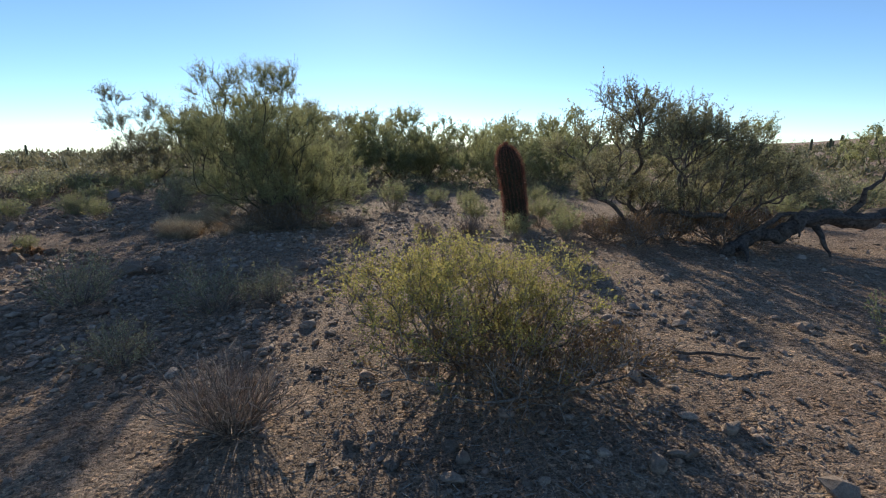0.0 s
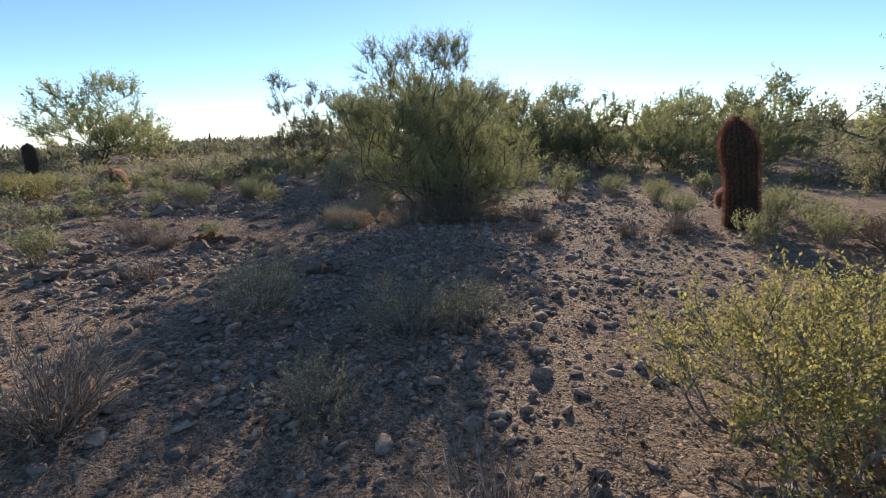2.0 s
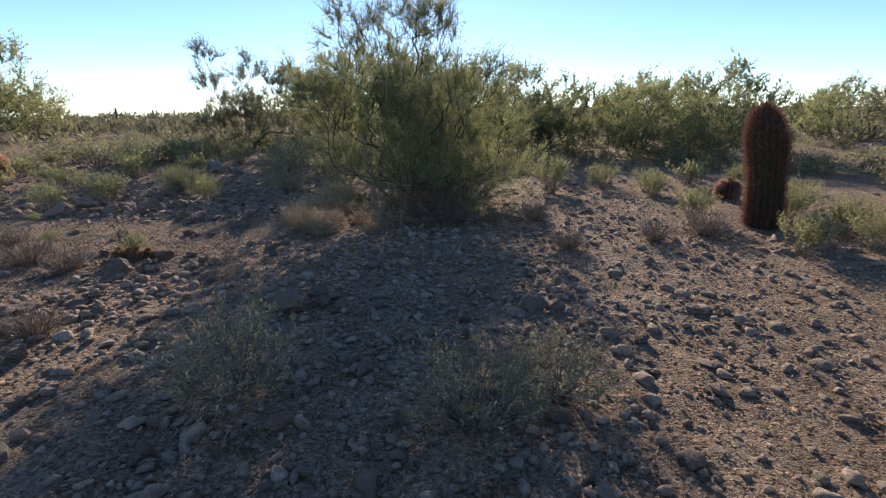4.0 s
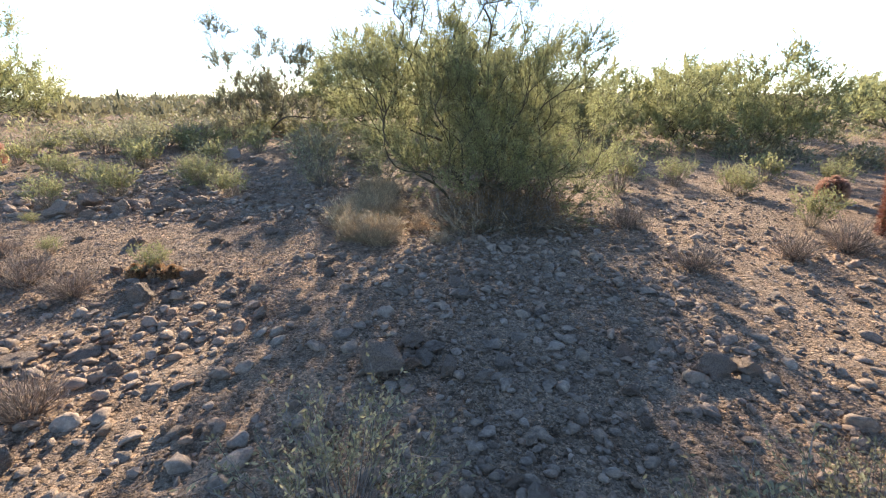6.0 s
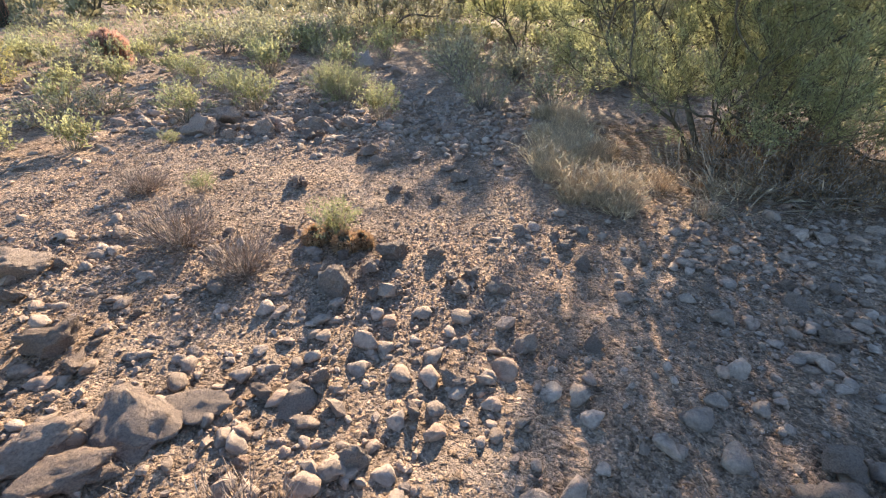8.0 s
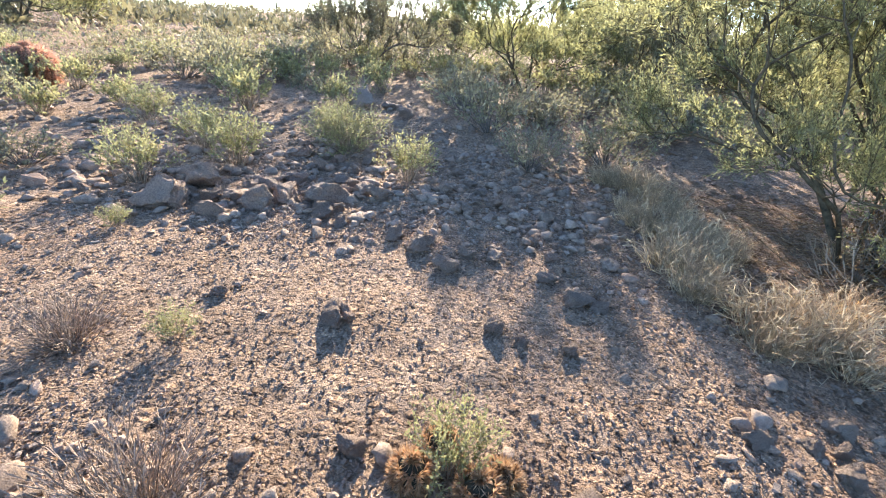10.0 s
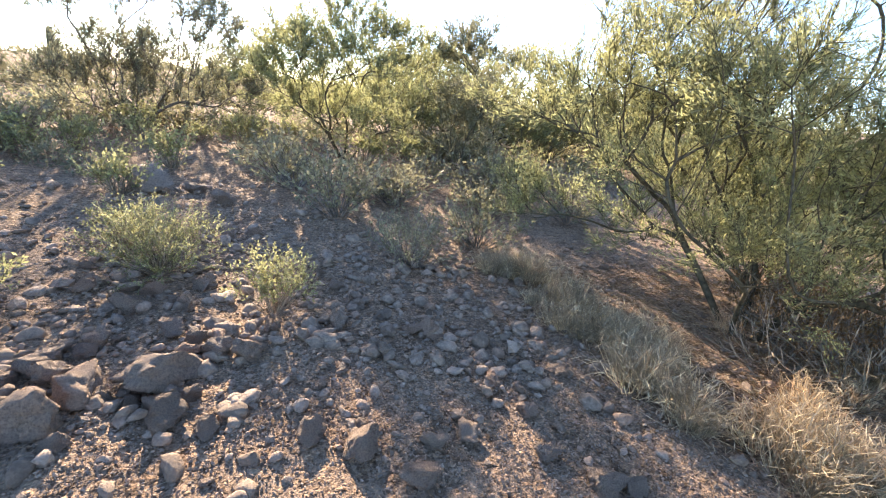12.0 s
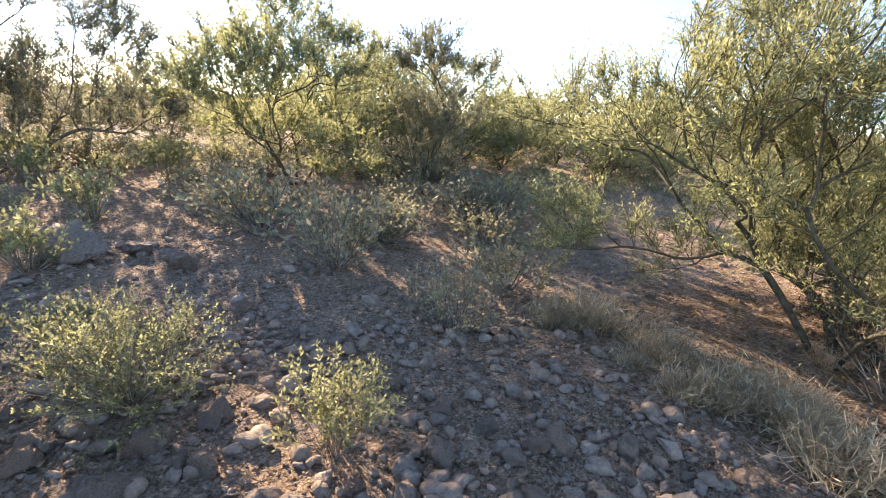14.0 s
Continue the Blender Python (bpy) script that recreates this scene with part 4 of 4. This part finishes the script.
CLEARING_ROCKS = [(-5.5, 9.24, 0.10), (-5.69, 9.41, 0.09), (-5.3, 9.02, 0.09), (-5.84, 8.43, 0.07), (-5.76, 8.38, 0.06), (-4.5, 8.79, 0.09), (-4.4, 8.74, 0.06), (-5.0, 8.44, 0.07), (-4.87, 8.37, 0.05), (-4.64, 8.31, 0.05), (-6.48, 8.49, 0.05), (-6.12, 9.55, 0.07), (-4.68, 9.57, 0.06), (-5.0, 9.22, 0.07), (-5.18, 9.17, 0.06), (-4.65, 9.02, 0.07), (-5.2, 9.96, 0.07), (-4.6, 9.3, 0.06)]
BAND_ROCKS = [(-6.8, 9.72, 0.17), (-6.67, 9.9, 0.14), (-6.37, 9.95, 0.19), (-6.29, 9.67, 0.12), (-5.95, 10.08, 0.12), (-6.37, 10.45, 0.09), (-6.23, 10.31, 0.07), (-6.89, 10.22, 0.11), (-6.82, 10.07, 0.11), (-6.09, 10.16, 0.09), (-6.66, 9.54, 0.06), (-6.26, 10.16, 0.07), (-7.07, 9.5, 0.12), (-7.44, 9.61, 0.21), (-7.45, 10.07, 0.22), (-7.03, 9.8, 0.10), (-7.2, 9.75, 0.09)]
RISE_ROCKS = [(-6.26, 11.36, 0.09), (-6.23, 11.09, 0.10), (-6.52, 10.99, 0.08), (-6.32, 10.76, 0.09), (-6.4, 10.82, 0.05), (-6.9, 11.21, 0.09), (-6.92, 11.1, 0.08), (-6.64, 10.76, 0.11), (-6.19, 13.14, 0.14), (-6.09, 12.12, 0.08), (-6.46, 13.56, 0.12), (-4.86, 10.15, 0.09), (-5.42, 10.36, 0.09), (-5.23, 10.62, 0.07), (-5.13, 10.16, 0.06), (-5.9, 12.22, 0.07), (-5.84, 11.37, 0.05), (-5.4, 11.24, 0.05), (-7.0, 13.6, 0.28), (-9.3, 17.0, 0.4)]
BIGROCKS = [(x, y, s, k % 10) for k, (x, y, s) in enumerate(SHADE_PILE + CACTUS_ROCKS + CLEARING_ROCKS + BAND_ROCKS + RISE_ROCKS)]
for k in range(16):
    a, q = random.uniform(0, 6.28), math.sqrt(random.random())
    BIGROCKS.append((-6.7 + 1.0 * q * math.cos(a), 10.05 + 0.35 * q * math.sin(a), random.uniform(0.05, 0.09), k % 10))
for x, y, s, rz in ((-5.37, 6.03, 0.21, 25), (-5.60, 5.90, 0.19, 35), (-5.22, 6.17, 0.14, 20), (-5.44, 5.82, 0.15, 40), (-4.85, 6.3, 0.12, 15)):
    rock(x, y, s, int(s * 100), rz, "flat pinkish slab of bedrock breaking through gravel", 6, 0.5)
for x, y, s, k in BIGROCKS:
    rock(x, y, s * 1.12, k, random.uniform(0, 360), "large weathered grey-brown boulder among gravel" if s > 0.12 else "weathered brown desert stone half sunk in soil", random.uniform(-15, 15))


def stone_density(x, y, big=True):
    """Share of ground that carries stones: a raked-clean gravel patch lies inside rocky bands."""
    bare = step(1.25, 0.7, np.hypot((x + 5.9) / 1.55, (y - 8.35) / 0.75))
    d = 0.5 + 1.5 * np.clip(vnoise(x / 1.3, y / 1.3, 31) + vnoise(x / 0.5, y / 0.5, 32) * 0.6 + 0.1, 0, 1)
    d = d + 1.1 * step(9.2, 9.7, y) * step(14, 11.5, y) * step(-3.4, -4.4, x) + 0.5 * step(7.0, 6.6, y) * step(-3.8, -4.4, x)
    d = d + 1.0 * step(1.8, 0.9, np.hypot(x + 1.9, (y - 7.2) * 0.9))
    d = d + 1.0 * step(2.3, 1.0, np.hypot(x + 2.1, y - 4.6))
    d = d * (1 - (0.97 if big else 0.9) * bare)
    return np.clip(d, 0.0, 2.2)


rng = np.random.default_rng(5)
made = 0
while made < 260:
    x, y = rng.uniform(-8.5, 1.5), rng.uniform(3.0, 12.0)
    if rng.random() * 1.3 < float(stone_density(x, y)) ** 1.5:
        rock(x, y, 0.035 + 0.05 * rng.random() ** 2, int(rng.integers(5, 10)), rng.uniform(0, 360), tilt=rng.uniform(-25, 25), flat=rng.uniform(0.7, 1.0))
        made += 1


def scatter(name, count, x0, x1, y0, y1, s0, s1, subdiv, seed, label, sink=0.16, power=2.5):
    r = np.random.default_rng(seed)
    x, y = r.uniform(x0, x1, count * 3), r.uniform(y0, y1, count * 3)
    keep = r.random(count * 3) * 1.9 < stone_density(x, y, s1 > 0.04) + (0.35 if s1 < 0.03 else 0)
    edge = np.minimum(np.minimum(x - x0, x1 - x), np.minimum(y - y0, y1 - y))
    keep &= r.random(count * 3) < np.clip(edge / (0.12 * (x1 - x0)), 0.08, 1) + vnoise(x / 0.9, y / 0.9, 77) * 0.6
    x, y = x[keep][:count], y[keep][:count]
    n = len(x)
    s = s0 + (s1 - s0) * r.random(n) ** power
    kinds = [rock_mesh(seed * 50 + k, subdiv, 10, 0.56) for k in range(6)]
    which = r.integers(0, 6, n)
    a, b = r.uniform(0, 2 * np.pi, n), r.normal(size=n) * 0.4
    z = ground_z(x, y)
    out = []
    for k, (co, fc) in enumerate(kinds):
        i = np.nonzero(which == k)[0]
        ca, sa, cb, sb = np.cos(a[i]), np.sin(a[i]), np.cos(b[i]), np.sin(b[i])
        p = co[None] * s[i][:, None, None]
        p = np.stack([p[..., 0], p[..., 1] * cb[:, None] - p[..., 2] * sb[:, None], p[..., 1] * sb[:, None] + p[..., 2] * cb[:, None]], -1)
        p = np.stack([p[..., 0] * ca[:, None] - p[..., 1] * sa[:, None], p[..., 0] * sa[:, None] + p[..., 1] * ca[:, None], p[..., 2]], -1)
        p += np.stack([x[i], y[i], z[i] + s[i] * sink], -1)[:, None]
        out.append((p.reshape(-1, 3), (np.arange(len(i))[:, None, None] * len(co) + fc[None]).reshape(-1, 3)))
    me = quads(name, *join(out), subdiv > 1)
    me.materials.append(GRAVEL)
    return tagged(new(name, me), label, "stones", kind="stuff")


scatter("loose_stones", 2300, -11, 4.5, 0.3, 15.0, 0.034, 0.085, 2, 7, "loose fist-sized brown stones strewn over soil")
scatter("loose_stones", 620, -8.2, -3.4, 4.6, 7.5, 0.018, 0.08, 2, 27, "loose pinkish brown stones crowded round flat slabs", 0.18, 3.2)
scatter("loose_stones", 850, -8.6, -3.6, 9.0, 12.2, 0.022, 0.085, 2, 28, "loose grey-brown stones crowded on a rocky band", 0.2, 2.8)
scatter("loose_stones", 650, -3.6, 1.2, 5.0, 9.0, 0.024, 0.06, 2, 29, "loose rounded stones strewn in tree shade", 0.2, 2.0)
scatter("loose_stones", 700, -15.0, -7.5, 7.5, 15.0, 0.03, 0.11, 2, 31, "brown stones strewn between shrubs on the rise", 0.2, 2.2)
scatter("loose_stones", 420, -3.7, -0.5, 3.3, 5.8, 0.02, 0.052, 2, 30, "pale rounded cobbles among shaded shrubs", 0.25, 1.5)
scatter("small_stones", 12000, -9.8, 3.4, 0.6, 13.4, 0.011, 0.036, 1, 12, "small angular brown stones strewn over soil", 0.2, 1.8)
scatter("gravel", 26000, -7.8, 2.2, 1.2, 11.0, 0.007, 0.017, 0, 8, "fine brown and tan gravel on soil")
scatter("gravel", 22000, -8.0, -3.5, 6.5, 9.9, 0.006, 0.017, 0, 18, "coarse tan gravel on a bare patch of soil", 0.25, 2.0)
scatter("scattered_stones", 2600, 2.0, 8.5, 1.5, 10.0, 0.010, 0.045, 1, 14, "brown stones strewn under desert trees", 0.2, 2.2)
scatter("far_stones", 3800, -24, 20, -9, 29, 0.025, 0.11, 1, 9, "stones strewn between distant shrubs")


# ---- far scrub ----
def far_scrub(name, count, r0, r1, seed, material, leaf, per, hmin, hmax, label, clear=10.0):
    r = np.random.default_rng(seed)
    az = np.radians(r.uniform(-75, 75, count))
    d = r0 * (r1 / r0) ** r.random(count)
    x, y = d * np.sin(az), d * np.cos(az)
    ok = (np.abs(x + 3) > 3) | (y > min(18, 9 + clear))
    ok &= np.hypot(x + 6.2, y - 9) > clear
    ok &= np.hypot(x, y - 4) > 11
    ok &= vnoise(x / 3.5, y / 3.5, 51) > -0.25
    x, y = x[ok], y[ok]
    n = len(x)
    h = r.uniform(hmin, hmax, n)
    w = h * r.uniform(0.7, 1.2, n)
    i = np.repeat(np.arange(n), per)
    dr = unit(r.normal(size=(len(i), 3)))
    dr[:, 2] = np.abs(dr[:, 2]) * 1.0
    q = r.uniform(0.6, 1.0, len(i))[:, None]
    off = dr * q * np.stack([w[i], w[i], h[i]], -1)
    c = np.stack([x[i], y[i], ground_z(x, y)[i]], -1) + off
    dd = unit(dr + r.normal(size=dr.shape) * 0.9 + np.array([0, 0, 0.35]))
    k = leaf * r.uniform(0.6, 1.4, len(i))
    me = quads(name, *blades(c, dd, k, k * 0.17, r))
    me.materials.append(material)
    return tagged(new(name, me), label, "scrub", kind="stuff")


far_scrub("distant_scrub", 470, 14.5, 42, 1, FAR_SCRUB, 0.10, 150, 0.25, 0.6, "grey-green low scrub covering desert flats")
far_scrub("distant_scrub", 1300, 35, 110, 2, FAR_SCRUB, 0.38, 28, 0.35, 0.85, "olive scrub on the low skyline ridge")
far_scrub("distant_scrub", 1100, 28, 100, 3, FAR_SCRUB, 0.38, 28, 0.3, 0.7, "pale dusty scrub on distant flats")
far_scrub("distant_scrub", 200, 15, 32, 6, OLIVE, 0.11, 150, 0.3, 0.7, "dark olive scrub among palo verde trees")
far_scrub("distant_scrub", 500, 90, 420, 4, FAR_SCRUB, 0.8, 40, 0.8, 1.8, "olive scrub fading into far flats")


# ---- litter: bits of straw and twig lying about ----
def litter(count, seed, x0, x1, y0, y1, thick, material, label):
    r = np.random.default_rng(seed)
    x, y = r.uniform(x0, x1, count), r.uniform(y0, y1, count)
    a = r.uniform(0, 2 * np.pi, count)
    ln = 0.02 + 0.09 * r.random(count) ** 2
    p0 = np.stack([x, y, ground_z(x, y) + 0.006], -1)
    x1, y1 = x + np.cos(a) * ln, y + np.sin(a) * ln
    p1 = np.stack([x1, y1, ground_z(x1, y1) + 0.006 + r.random(count) * 0.015], -1)
    me = quads("litter", *rods(p0, p1, thick, thick * 0.6))
    me.materials.append(material)
    return tagged(new("litter", me), label, "litter", kind="stuff")


litter(5000, 91, -8, 6, 1.3, 11.5, 0.0015, STRAW_TWIG, "bits of straw and dead twig lying on soil")
litter(3500, 92, -3.6, -0.6, 8.7, 11.2, 0.0026, RUST, "brown leaf litter under a palo verde")
litter(1500, 93, -3.5, -0.8, 8.7, 11.0, 0.0022, STRAW, "pale straw fallen under a palo verde")
litter(2500, 94, -0.4, 2.4, 1.6, 3.8, 0.0026, GREY_TWIG, "dead grey twigs littering shaded soil")
far_scrub("low_scrub", 190, 14, 27, 8, DUSTY, 0.055, 260, 0.22, 0.5, "dusty grey-green scrub between palo verde trees", 5.0)
far_scrub("low_scrub", 110, 14, 26, 9, LIME, 0.055, 240, 0.22, 0.45, "pale green scrub between palo verde trees", 5.5)
